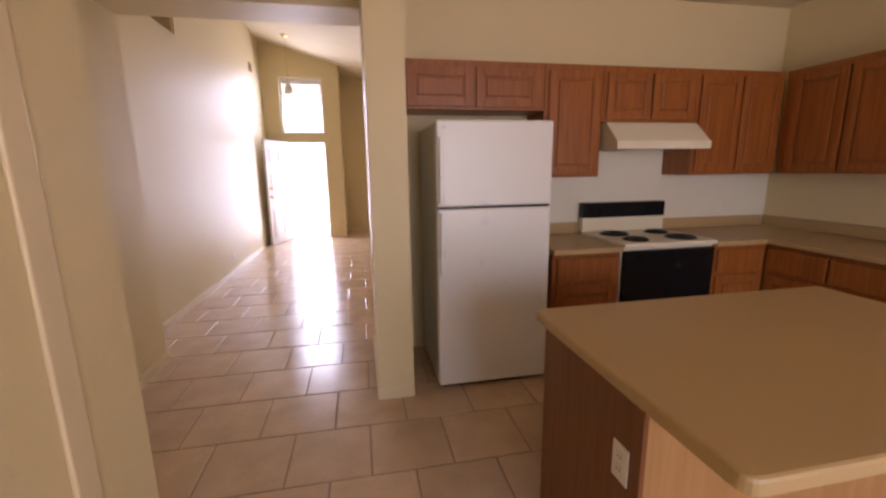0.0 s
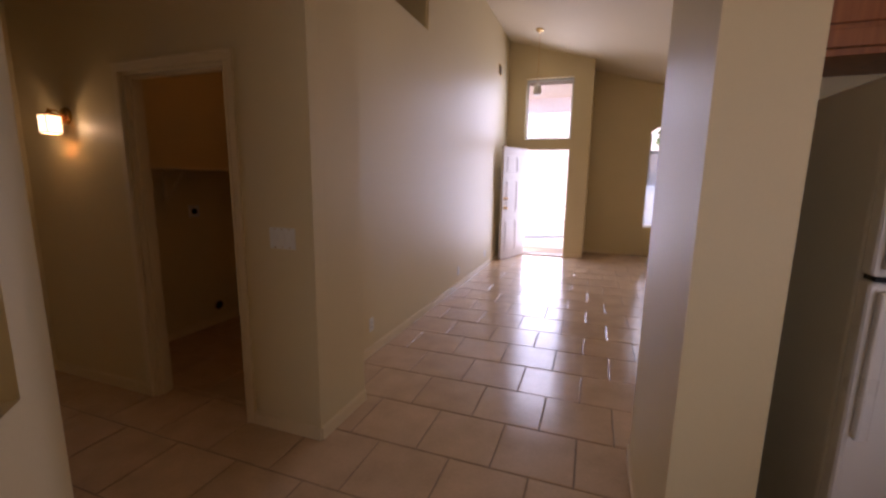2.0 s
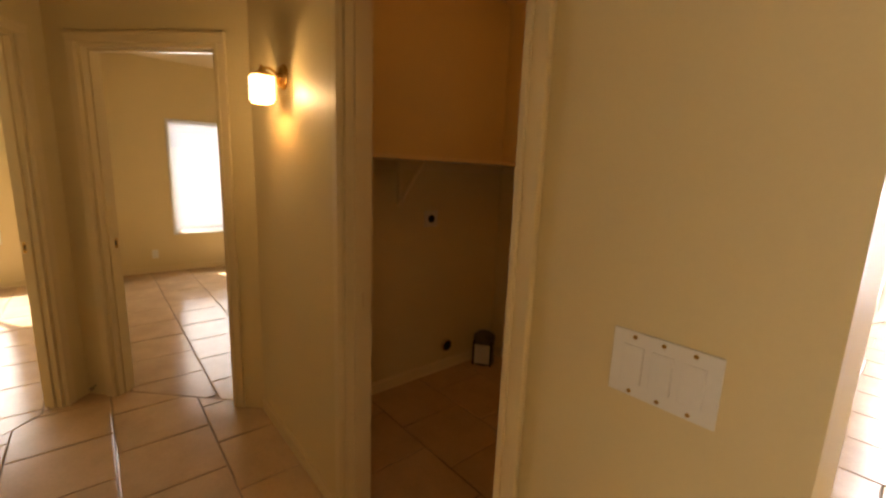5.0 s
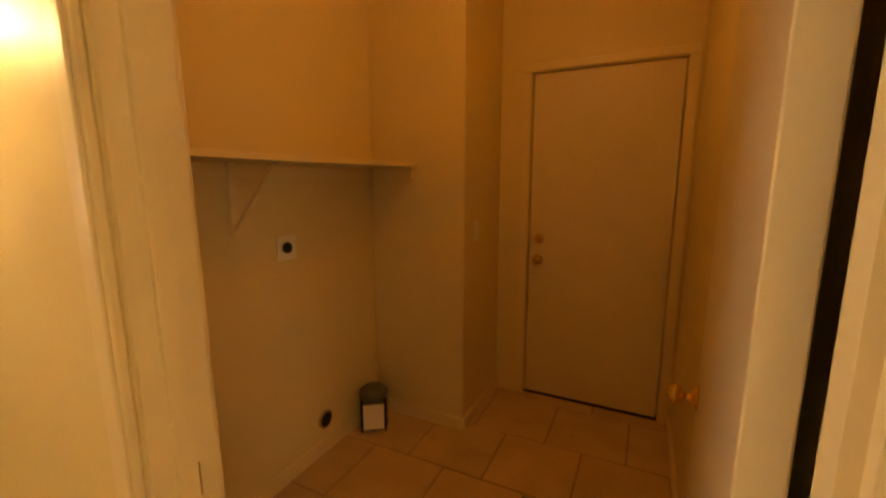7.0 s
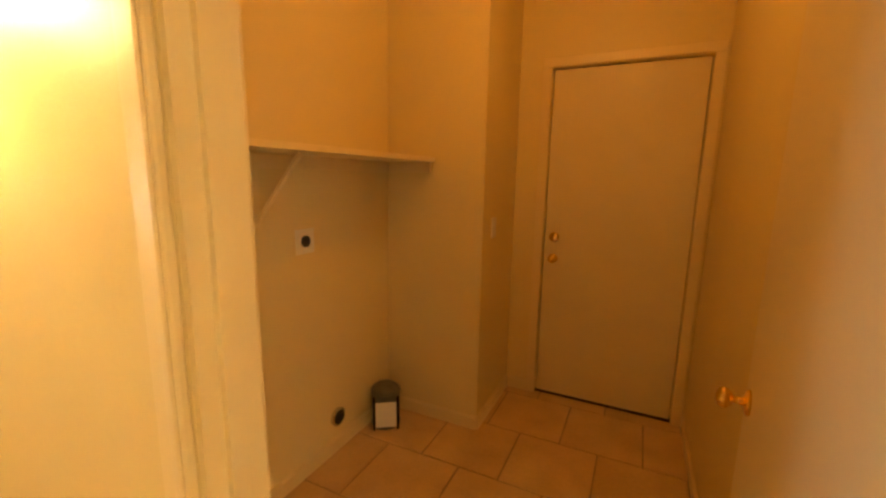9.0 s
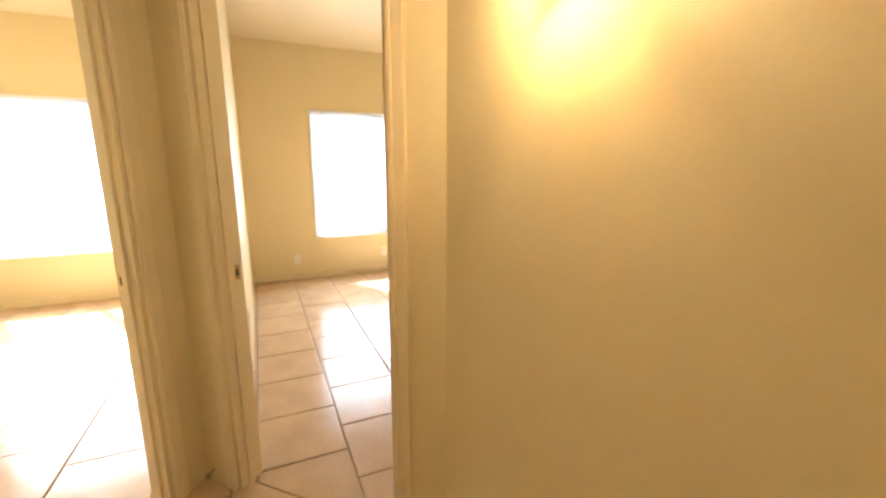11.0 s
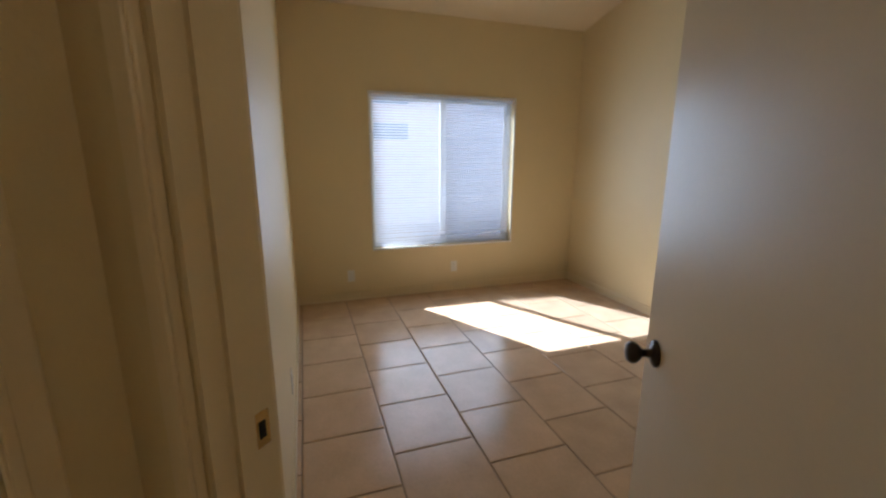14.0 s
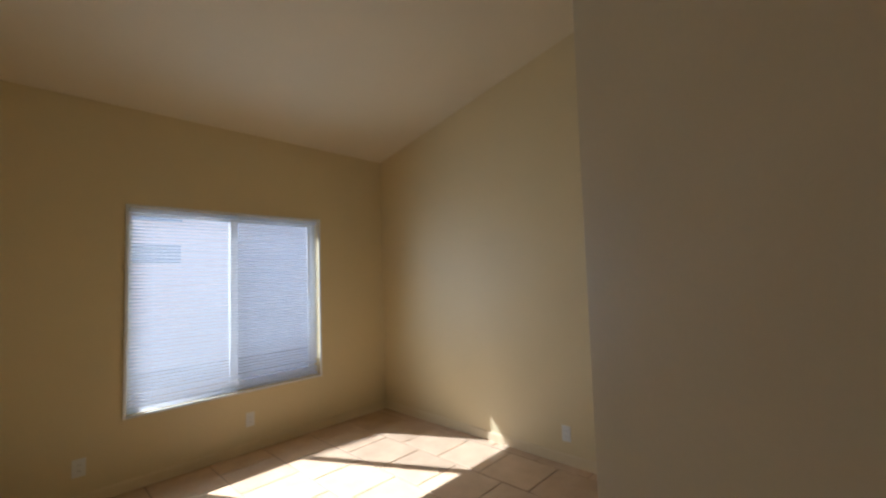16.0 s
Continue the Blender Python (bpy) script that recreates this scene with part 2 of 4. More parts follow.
def wall(name, p, q, thick, openings=(), label="", z0=-0.05, top=None, mat=None):
    """A wall whose face runs from p to q and whose body lies thick to the left of that way; openings: (s0, s1, z0, z1)."""
    p, q = Vector(p), Vector(q)
    way = (q - p).normalized()
    side = Vector((-way.y, way.x)) * thick
    length = (q - p).length
    cuts = {0.0, length}
    for a, b, _, _ in openings:
        cuts |= {a, b}
    if (p.x - RIDGE_X) * (q.x - RIDGE_X) < 0 and abs(way.y) < 0.1:
        cuts.add((RIDGE_X - p.x) / way.x)
    if (p.x - FLAT_X) * (q.x - FLAT_X) < 0 and abs(way.y) < 0.1:
        cuts.add((FLAT_X - p.x) / way.x)
    cuts = sorted(cuts)
    bm = bmesh.new()
    for a, b in zip(cuts, cuts[1:]):
        pa, pb = p + way * a, p + way * b
        quad = [tuple(pa), tuple(pb), tuple(pb + side), tuple(pa + side)]
        spans, low = [], z0
        for _, _, zl, zh in sorted((o for o in openings if o[0] <= a + 1e-6 and o[1] >= b - 1e-6), key=lambda o: o[2]):
            if zl > low:
                spans.append((low, zl))
            low = zh
        spans.append((low, top))
        for zl, zh in spans:
            prism(bm, quad, zl, zh)
    ob = finish(name, bm, mat or PAINT)
    return tagged(ob, label or "cream painted drywall wall with fine orange peel texture", "wall", kind="structure")


def baseboard(p, q, out, height=0.075):
    """A thin skirting from p to q, standing out to the right of that way."""
    p, q = Vector(p), Vector(q)
    way = (q - p).normalized()
    side = Vector((way.y, -way.x)) * out
    bm = bmesh.new()
    prism(bm, [tuple(p), tuple(p + side), tuple(q + side), tuple(q)], 0.0, height - 0.008)
    prism(bm, [tuple(p), tuple(p + side * 0.5), tuple(q + side * 0.5), tuple(q)], height - 0.008, height)
    return tagged(finish("baseboard", bm, TRIM), "low cream painted baseboard along the wall", "baseboard", kind="structure")


# ---- structure: floor slab, ground, walls, ceilings ----
tagged(finish("ground", box(-400, 400, -400, 400, -0.42, -0.12), GRAVEL), "tan gravel ground around the house", "ground", kind="structure")
floor = tagged(finish("floor", box(-6.6, 5.6, -0.3, 13.2, -0.12, -0.006), GROUT), "beige ceramic tile floor with brown grout joints", "floor", kind="structure")

C45 = math.sqrt(0.5)
S_PT, APEX = (-2.226, 5.734), (-3.03, 4.93)
HALL_Y, LEFT_END = 4.10, (-2.20, 4.10)

# exterior walls
wall("wall_west", (-6.28, -0.1), (-6.28, 8.265), 0.18, [(2.85, 4.335, 0.50, 1.962), (5.945, 7.43, 0.50, 1.962)])
wall("wall_north_entry", (-0.35, 12.11), (1.31, 12.11), 0.16, [(0.50, 1.335, -0.05, 2.05), (0.48, 1.325, 2.20, 3.30)])
wall("wall_entry_return", (1.31, 12.27), (1.31, 13.06), 0.16)
wall("wall_north_living", (1.31, 12.9), (4.9, 12.9), 0.16, [(1.07, 2.55, 0.56, 2.55)])
wall("wall_east_living", (4.74, 12.9), (4.74, 6.19), 0.16)
wall("wall_east_kitchen", (5.34, 6.19), (5.34, -0.1), 0.16)
wall("wall_south", (5.5, 0.0), (-6.46, 0.0), 0.16, [(1.2, 3.4, 0.4, 2.3)])
# walls of the living room, kitchen and passage
wall("wall_long", (-0.2, 6.2), (-0.2, 8.04), 0.13, top=2.89)
wall("wall_long_front", (-0.2, 8.04), (-0.2, 12.27), 0.13)
wall("wall_stub", (0.115, 5.8345), (0.115, 6.2), 0.315)
wall("wall_laundry", (-2.226, 5.734), (0.115, 5.734), 0.10, [(1.041, 1.876, -0.05, 2.03)])
wall("wall_pillar", (1.718, 6.2), (1.718, 5.29), 0.225)
wall("wall_kitchen_back", (1.943, 6.03), (5.34, 6.03), 0.16)
beam = bmesh.new()
prism(beam, [(0.116, 5.84), (1.717, 5.84), (1.717, 6.198), (0.116, 6.198)], 2.49)
tagged(finish("beam", beam, PAINT), "cream painted drywall header over the passage", "beam", kind="structure")
# bedroom walls and the two diagonal door walls
diag = Vector(APEX) - Vector(S_PT)
wall("wall_diagonal_right", APEX, S_PT, 0.115, [(diag.length - 0.945, diag.length - 0.185, -0.05, 2.03)])
wall("wall_diagonal_left", LEFT_END, APEX, 0.115, [((Vector(LEFT_END) - Vector(APEX)).length - 0.87, (Vector(LEFT_END) - Vector(APEX)).length - 0.155, -0.05, 2.03)])
wall("wall_partition", (-3.06, 4.985), (-6.28, 4.985), -0.115)
wall("wall_bedroom_east", (-2.13, 5.80), (-2.13, 8.105), -0.12)
wall("wall_bedroom_north", (-6.28, 8.105), (-2.01, 8.105), 0.16)
wall("wall_bedroom_south", (-2.2, 2.0), (-6.28, 2.0), 0.12)
wall("wall_bedroom_left_east", (-2.2, 2.0), (-2.2, 4.10), -0.12)
# laundry
wall("wall_laundry_bump", (-1.99, 7.438), (-1.405, 7.438), 0.577)
wall("wall_laundry_back", (-2.01, 8.015), (-0.215, 8.015), 0.14, [(0.80, 1.608, -0.05, 2.055)])
# Unseen backing, added behind the closed service door to keep daylight out.
wall("doorway_blocker", (-1.5, 8.17), (-0.3, 8.17), 0.08, top=2.5)
wall("wall_laundry_right", (-0.335, 8.015), (-0.335, 5.8345), 0.132, top=2.89)
wall("wall_laundry_west", (-1.99, 5.8345), (-1.99, 8.015), 0.018)
# passage side near the kitchen
wall("wall_kitchen_left", (1.07, -0.0), (1.07, 3.97), 0.12)
wall("wall_corner", (0.95, 3.97), (0.70, 3.97), 0.12)
wall("wall_niche", (0.72, 3.95), (0.0, 4.67), 0.30, [(0.28, 0.82, 0.89, 1.95)])
wall("wall_niche_back", (0.54, 3.77), (-0.18, 4.49), 0.03)
wall("wall_hall_south", (-0.20, HALL_Y), (-2.2, HALL_Y), 0.12)
wall("wall_hall_south_end", (-0.21, 4.46), (-0.21, 4.10), 0.10)


def slab(name, x0, x1, y0, y1, thick=0.10):
    bm = bmesh.new()
    low = [bm.verts.new((x, y, roof(x))) for x, y in ((x0, y0), (x1, y0), (x1, y1), (x0, y1))]
    top = [bm.verts.new(v.co + Vector((0, 0, thick))) for v in low]
    bm.faces.new(low), bm.faces.new(top)
    for i in range(4):
        bm.faces.new((low[i], low[(i + 1) % 4], top[(i + 1) % 4], top[i]))
    tagged(finish(name, bm, CEILING), "sloped cream textured drywall ceiling", "ceiling", kind="structure")


slab("ceiling", -6.46, RIDGE_X, -0.16, 8.265)
slab("ceiling_west_front", -0.5, RIDGE_X, 8.265, 12.27)
slab("ceiling_east", RIDGE_X, FLAT_X, -0.16, 13.06)
slab("ceiling_flat", FLAT_X, 5.5, -0.16, 13.06)
finish_l = bmesh.new()
prism(finish_l, [(-1.972, 5.835), (-0.336, 5.835), (-0.336, 8.014), (-1.972, 8.014)], 2.60, 2.64)
tagged(finish("ceiling_laundry", finish_l, CEILING), "flat cream drywall ceiling of the laundry", "ceiling", kind="structure")

for a, b in (((0.115, 5.734), (0.115, 6.2)), ((-0.2, 6.2), (-0.2, 12.11)), ((1.718, 6.2), (1.718, 5.29)), ((1.718, 5.29), (1.943, 5.29)),
             ((-0.355, 5.734), (0.115, 5.734)), ((-2.226, 5.734), (-1.247, 5.734)), ((-6.28, 5.1), (-6.28, 8.105)), ((-6.28, 2.0), (-6.28, 4.985)),
             ((-6.28, 8.105), (-2.13, 8.105)), ((-3.1, 5.1), (-6.28, 5.1)), ((-6.28, 4.985), (-3.1, 4.985)), ((-2.2, 2.0), (-6.28, 2.0)), ((0.99, 12.11), (1.31, 12.11)),
             ((1.31, 12.9), (4.74, 12.9)), ((-1.99, 5.86), (-1.99, 7.438)), ((-1.99, 7.438), (-1.405, 7.438)), ((-1.405, 7.438), (-1.405, 8.015)), ((-1.405, 8.015), (-1.26, 8.015)),
             ((-0.335, 8.015), (-0.335, 5.86)), ((0.70, 3.97), (0.0, 4.67)), ((1.07, 3.7), (1.07, 3.97)), ((-0.20, HALL_Y), (-2.2, HALL_Y))):
    baseboard(a, b, 0.012)


# ---- doors and casings ----


def casing(name, m, width, height, depth, label, shallow=0.0):
    """Casing on the face (y = 0, towards -y) and jambs through the wall of an opening from x = 0 to width."""
    top = empty(name, m, label, "door frame", kind="structure")
    for x0, x1, z0, z1 in ((-0.062, -0.004, 0, height + 0.004), (width + 0.004, width + 0.062, 0, height + 0.004), (-0.062, width + 0.062, height + 0.004, height + 0.062)):
        for back, y0, y1, nm in ((0, -0.016, 0.0, "casing"), (1, depth, depth + 0.016, "casing")):
            if back and shallow and x0 > 0:
                continue
            bm = box(x0, x1, y0, y1, z0, z1, 0.004)
            if x1 - x0 < 0.1:
                inner = x1 - 0.02 if x0 < 0 else x0 + 0.004
                block(bm, inner, inner + 0.016, y0 - 0.006 if not back else y1 - 0.001, y0 + 0.001 if not back else y1 + 0.006, z0, z1, 0.003)
            else:
                block(bm, x0, x1, y0 - 0.006 if not back else y1 - 0.001, y0 + 0.001 if not back else y1 + 0.006, z1 - 0.02, z1 - 0.004, 0.003)
            part(nm, bm, TRIM, top)
    for x0, x1, s0, s1 in ((-0.004, 0.012, 0.012, 0.024), (width - 0.012, width + 0.004, width - 0.024, width - 0.012)):
        deep = shallow if shallow and x0 > 0 else depth
        bm = box(x0, x1, 0.001, deep - 0.001, 0, height)
        block(bm, s0, s1, deep * 0.32, deep * 0.32 + 0.030, 0, height - 0.012)
        part("jamb", bm, TRIM, top)
    bm = box(0.012, width - 0.012, 0.001, depth - 0.001, height - 0.014, height + 0.003)
    block(bm, 0.024, width - 0.024, depth * 0.32, depth * 0.32 + 0.035, height - 0.026, height - 0.014)
    part("head_jamb", bm, TRIM, top)
    return top


def strike(parent, x, y, facing):
    bm = box(x, x + 0.003 * facing, y - 0.014, y + 0.014, 0.915, 0.975)
    part("strike_plate", bm, BRASS, parent, "worn brass strike plate")
    bm = box(x + 0.003 * facing, x + 0.004 * facing, y - 0.006, y + 0.006, 0.93, 0.96)
    part("latch_hole", bm, DARK, parent)


def knob(parent, x, y, z, way, mat, label):
    m = Matrix.Translation((x, y, z)) @ Vector(way).to_track_quat("Z", "Y").to_matrix().to_4x4()
    bm = lathe(bmesh.new(), m, [(0.030, 0), (0.030, 0.005), (0.022, 0.009), (0.010, 0.012), (0.009, 0.030), (0.017, 0.035), (0.024, 0.044), (0.025, 0.052), (0.019, 0.061), (0.007, 0.064)])
    ob = part("knob", bm, mat, parent, label)
    for f in ob.data.polygons:
        f.use_smooth = True


def hinges(parent, x, y, heights, mat):
    for z in heights:
        bm = rod(bmesh.new(), (x, y, z - 0.045), (x, y, z + 0.045), 0.008)
        part("hinge", bm, mat, parent, "painted butt hinge")


frame_laundry = casing("door_frame_1", pose(-1.185, 5.734, 0), 0.780, 2.03, 0.10, "cream painted door casing of the laundry doorway", shallow=0.050)
strike(frame_laundry, 0.012, 0.055, 1)
m_right = Matrix.Translation((S_PT[0], S_PT[1], 0)) @ pose(0, 0, 0, 0, 0, 45) @ Matrix.Translation((-0.945, 0, 0))
frame_right = casing("door_frame_2", m_right, 0.76, 2.03, 0.115, "cream painted door casing in the diagonal hall wall")
strike(frame_right, 0.012, 0.085, 1)
m_left = Matrix.Translation((APEX[0], APEX[1], 0)) @ pose(0, 0, 0, 0, 0, 135) @ Matrix.Translation((-0.87, 0, 0))
frame_left = casing("door_frame_3", m_left, 0.715, 2.03, 0.115, "cream painted door casing in the diagonal hall wall")
strike(frame_left, 0.703, 0.085, -1)
tagged(finish("door_stop", rod(rod(bmesh.new(), (-2.99, 4.965, 0.06), (-2.955, 4.95, 0.06), 0.006), (-2.955, 4.95, 0.06), (-2.945, 4.945, 0.06), 0.012), CHROME), "small chrome door stop on the baseboard", "door stop")


# bedroom door, standing open
leaf_m = Matrix.Translation((-2.425, 5.68, 0)) @ pose(0, 0, 0, 0, 0, math.degrees(math.atan2(0.285, -0.575)))
door = empty("door_1", leaf_m, "open flush cream painted bedroom door with dark knob", "door", kind="structure")
part("leaf", box(0.004, 0.642, -0.035, 0.0, 0.012, 2.01, 0.002), DOOR, door)
knob(door, 0.583, 0.0, 0.95, (0, 1, 0), BRONZE, "dark bronze round knob")
knob(door, 0.583, -0.035, 0.95, (0, -1, 0), BRONZE, "dark bronze round knob")
part("latch_plate", box(0.642, 0.644, -0.029, -0.006, 0.92, 0.98), BRASS, door)
hinges(door, -0.003, -0.039, (0.25, 1.05, 1.80), BRASS)
# laundry door, folded back along the wall
door = empty("door_2", pose(-0.468, 5.806, 0, 0, 0, -5.2), "open flush cream painted laundry door", "door", kind="structure")
part("leaf", box(0.0, 0.035, 0.003, 0.760, 0.012, 2.01, 0.002), DOOR, door)
knob(door, 0.0, 0.70, 0.92, (-1, 0, 0), BRASS, "brass round knob")
part("latch_plate", box(0.006, 0.030, 0.760, 0.7615, 0.89, 0.95), BRASS, door)
hinges(door, 0.041, -0.002, (0.25, 1.05, 1.80), PLASTIC)
# garage door of the laundry, closed
door = empty("door_3", pose(-1.21, 8.015, 0), "closed flush cream painted service door with deadbolt", "door", kind="structure")
part("leaf", box(0.006, 0.802, 0.022, 0.062, 0.012, 2.05, 0.002), DOOR, door)
part("sill", box(0.0, 0.808, 0.01, 0.07, -0.004, 0.010), BRONZE, door, "dark metal threshold")
knob(door, 0.065, 0.022, 0.92, (0, -1, 0), BRASS, "brass round knob")
m = Matrix.Translation((0.065, 0.022, 1.055)) @ Vector((0, -1, 0)).to_track_quat("Z", "Y").to_matrix().to_4x4()
part("deadbolt", lathe(bmesh.new(), m, [(0.030, 0), (0.030, 0.008), (0.022, 0.014), (0.010, 0.016)]), BRASS, door)
for x0, x1, z0, z1 in ((-0.055, -0.002, 0, 2.06), (0.81, 0.863, 0, 2.06), (-0.055, 0.863, 2.06, 2.115)):
    part("casing", box(x0, x1, -0.014, -0.001, z0, z1, 0.004), TRIM, door)
# entry door, opened inwards
door = empty("door_4", Matrix.Translation((0.165, 12.10, 0)) @ pose(0, 0, 0, 0, 0, -90 - 19), "open white panelled entry door with lever and deadbolt", "door", kind="structure")
part("leaf", box(0.0, 0.86, 0.0, 0.044, 0.012, 2.03, 0.002), DOOR_WHITE, door)
for x0, x1 in ((0.10, 0.40), (0.46, 0.76)):
    for z0, z1 in ((0.15, 0.72), (0.86, 1.45), (1.58, 1.88)):
        bm = box(x0, x1, 0.044, 0.050, z0, z1, 0.003)
        block(bm, x0 + 0.035, x1 - 0.035, 0.049, 0.056, z0 + 0.035, z1 - 0.035, 0.004)
        part("raised_panel", bm, DOOR_WHITE, door)
for z in (0.95, 1.12):
    knob(door, 0.795, 0.044, z, (0, 1, 0), BRASS, "brass knob")
frame_entry = empty("door_frame_4", pose(0.15, 12.11, 0), "white painted entry door frame with sill", "door frame", kind="structure")
for x0, x1, z0, z1 in ((0.0, 0.03, 0, 2.05), (0.805, 0.835, 0, 2.05), (0.03, 0.805, 2.02, 2.05)):
    part("jamb", box(x0 + 0.001, x1 - 0.001, 0.02, 0.14, z0, z1 - 0.001), TRIM, frame_entry)
part("sill", box(0.031, 0.804, 0.02, 0.20, -0.004, 0.018), CHROME, frame_entry, "aluminium door sill")

tagged(finish("trim", box(1.0705, 1.082, 3.68, 3.75, 0.0, 2.09, 0.005), TRIM), "pale painted casing on the kitchen side wall", "trim", kind="structure")

# ---- windows ----


def slider_window(name, m, w, h, label, seed):
    """Inside face at y = 0 with the room towards -y; x to the right, from the lower corner."""
    top = empty(name, m, label, "window", kind="structure")
    bm = bmesh.new()
    for x0, x1, z0, z1 in ((0.001, 0.022, 0.001, h - 0.001), (w - 0.022, w - 0.001, 0.001, h - 0.001), (0.022, w - 0.022, 0.001, 0.022), (0.022, w - 0.022, h - 0.022, h - 0.001)):
        block(bm, x0, x1, 0.09, 0.15, z0, z1, 0.003)
    part("window_frame", bm, VINYL, top)
    for a, b, ra, rb, y in ((0.022, w / 2 + 0.035, 0.022, 0.06, 0.10), (w / 2 - 0.025, w - 0.022, 0.06, 0.026, 0.125)):
        bm = bmesh.new()
        for x0, x1, z0, z1 in ((a, a + ra, 0.022, h - 0.022), (b - rb, b, 0.022, h - 0.022), (a + ra, b - rb, 0.022, 0.044), (a + ra, b - rb, h - 0.044, h - 0.022)):
            block(bm, x0, x1, y, y + 0.022, z0, z1, 0.002)
        sash = part("sash", bm, VINYL, top)
        pane = part("pane", box(a + ra, b - rb, y + 0.009, y + 0.013, 0.044, h - 0.044), GLASS, sash)
        pane.visible_shadow = False
    part("insect_screen", box(w / 2 + 0.02, w - 0.03, 0.156, 0.1575, 0.03, h - 0.03), SCREEN, top, "grey insect screen over one half")
    for x0, x1, z0, z1 in ((-0.016, 0.002, -0.016, h + 0.016), (w - 0.002, w + 0.016, -0.016, h + 0.016), (0.002, w - 0.002, -0.016, 0.002), (0.002, w - 0.002, h - 0.002, h + 0.016)):
        part("trim", box(x0, x1, -0.012, -0.0005, z0, z1, 0.002), VINYL, top)
    blind = empty("window_blind", m, "white horizontal mini blind, lowered with open slats", "blind", "window blinds")
    part("head_rail", box(0.012, w - 0.012, 0.02, 0.05, h - 0.032, h - 0.003, 0.002), SLAT, blind)
    bm = bmesh.new()
    c, s = math.cos(radians(44)) * 0.0112, math.sin(radians(44)) * 0.0112
    vs = [bm.verts.new((x, 0.035 + k * c, k * s + (0.0012 if k == 0 else 0))) for x in (0.014, w - 0.014) for k in (-1, 0, 1)]
    for k in (0, 1):
        bm.faces.new((vs[k], vs[k + 1], vs[k + 4], vs[k + 3]))
    first = part("slat", bm, SLAT, blind)
    rng = random.Random(seed)
    n = int((h - 0.06) / 0.0245)
    for k in range(n):
        z = 0.028 + k * (h - 0.065) / (n - 1)
        ob = first if k == 0 else first.copy()
        if k:
            scene.collection.objects.link(ob)
            ob.parent = blind
        ob.matrix_basis = pose(0, 0, z, rng.uniform(-1.5, 1.5), rng.uniform(-0.05, 0.05) + (rng.uniform(-0.7, 0.7) if k in (3, 4, 5, 30) else 0), 0)
    part("bottom_rail", box(0.012, w - 0.012, 0.024, 0.046, 0.006, 0.020, 0.002), SLAT, blind)
    for x in (0.16, w / 2, w - 0.16):
        for y in (0.0235, 0.0465):
            part("ladder_cord", rod(bmesh.new(), (x, y, 0.018), (x, y, h - 0.03), 0.0008, sides=6), SLAT, blind)
    part("tilt_wand", rod(bmesh.new(), (w - 0.11, 0.012, h - 0.72), (w - 0.10, 0.016, h - 0.04), 0.004, sides=8), PLASTIC, blind)
    part("lift_cord", rod(bmesh.new(), (w - 0.06, 0.012, h - 0.62), (w - 0.06, 0.016, h - 0.04), 0.0018, sides=6), PLASTIC, blind)
    return top


slider_window("window_1", pose(-6.28, 5.845, 0.50, 0, 0, 90), 1.485, 1.462, "white vinyl sliding window in the bedroom wall", 1)
slider_window("window_2", pose(-6.28, 2.75, 0.50, 0, 0, 90), 1.485, 1.462, "white vinyl sliding window in the bedroom wall", 2)

transom = empty("window_3", pose(0.13, 12.11, 2.20), "fixed transom window above the entry door", "window", kind="structure")
bm = bmesh.new()
for x0, x1, z0, z1 in ((0.001, 0.035, 0.001, 1.099), (0.81, 0.844, 0.001, 1.099), (0.035, 0.81, 0.001, 0.035), (0.035, 0.81, 1.06, 1.099)):
    block(bm, x0, x1, 0.09, 0.14, z0, z1, 0.003)
part("window_frame", bm, VINYL, transom)
part("pane", box(0.035, 0.81, 0.112, 0.117, 0.035, 1.06), GLASS, transom).visible_shadow = False

arch = empty("window_4", pose(2.38, 12.9, 0.56), "arched living room window with half blind", "window", kind="structure")
bm = bmesh.new()
for x0, x1, z0, z1 in ((0.001, 0.04, 0.001, 1.80), (1.44, 1.479, 0.001, 1.80), (0.04, 1.44, 0.001, 0.04), (0.04, 1.44, 1.43, 1.48), (0.72, 0.76, 0.04, 1.43)):
    block(bm, x0, x1, 0.09, 0.14, z0, z1, 0.003)
part("window_frame", bm, VINYL, arch)
part("pane", box(0.04, 1.44, 0.112, 0.117, 0.04, 1.985), GLASS, arch).visible_shadow = False
bm = bmesh.new()
for k in range(12):
    a0, a1 = k / 12, (k + 1) / 12
    z = [1.80 + 0.18 * math.sqrt(max(0, 1 - (2 * a - 1) ** 2)) for a in (a0, a1)]
    quad = [(1.48 * a0, z[0]), (1.48 * a1, z[1]), (1.48 * a1, 1.989), (1.48 * a0, 1.989)]
    f = [bm.verts.new((x, 0.003, zz)) for x, zz in quad]
    g = [bm.verts.new((x, 0.157, zz)) for x, zz in quad]
    bm.faces.new(f), bm.faces.new(g)
    for i in range(4):
        bm.faces.new((f[i], f[(i + 1) % 4], g[(i + 1) % 4], g[i]))
part("arch_head", bm, PAINT, arch, "cream painted arched head")
blind = empty("window_blind", pose(2.38, 12.9, 0.56), "white mini blind over the lower living room window", "blind", "window blinds")
for k in range(56):
    z = 0.06 + k * 0.0245
    part("slat", box(0.02, 1.46, 0.040, 0.0412, z, z + 0.0205), SLAT, blind)
part("head_rail", box(0.015, 1.465, 0.02, 0.055, 1.435, 1.465), SLAT, blind)

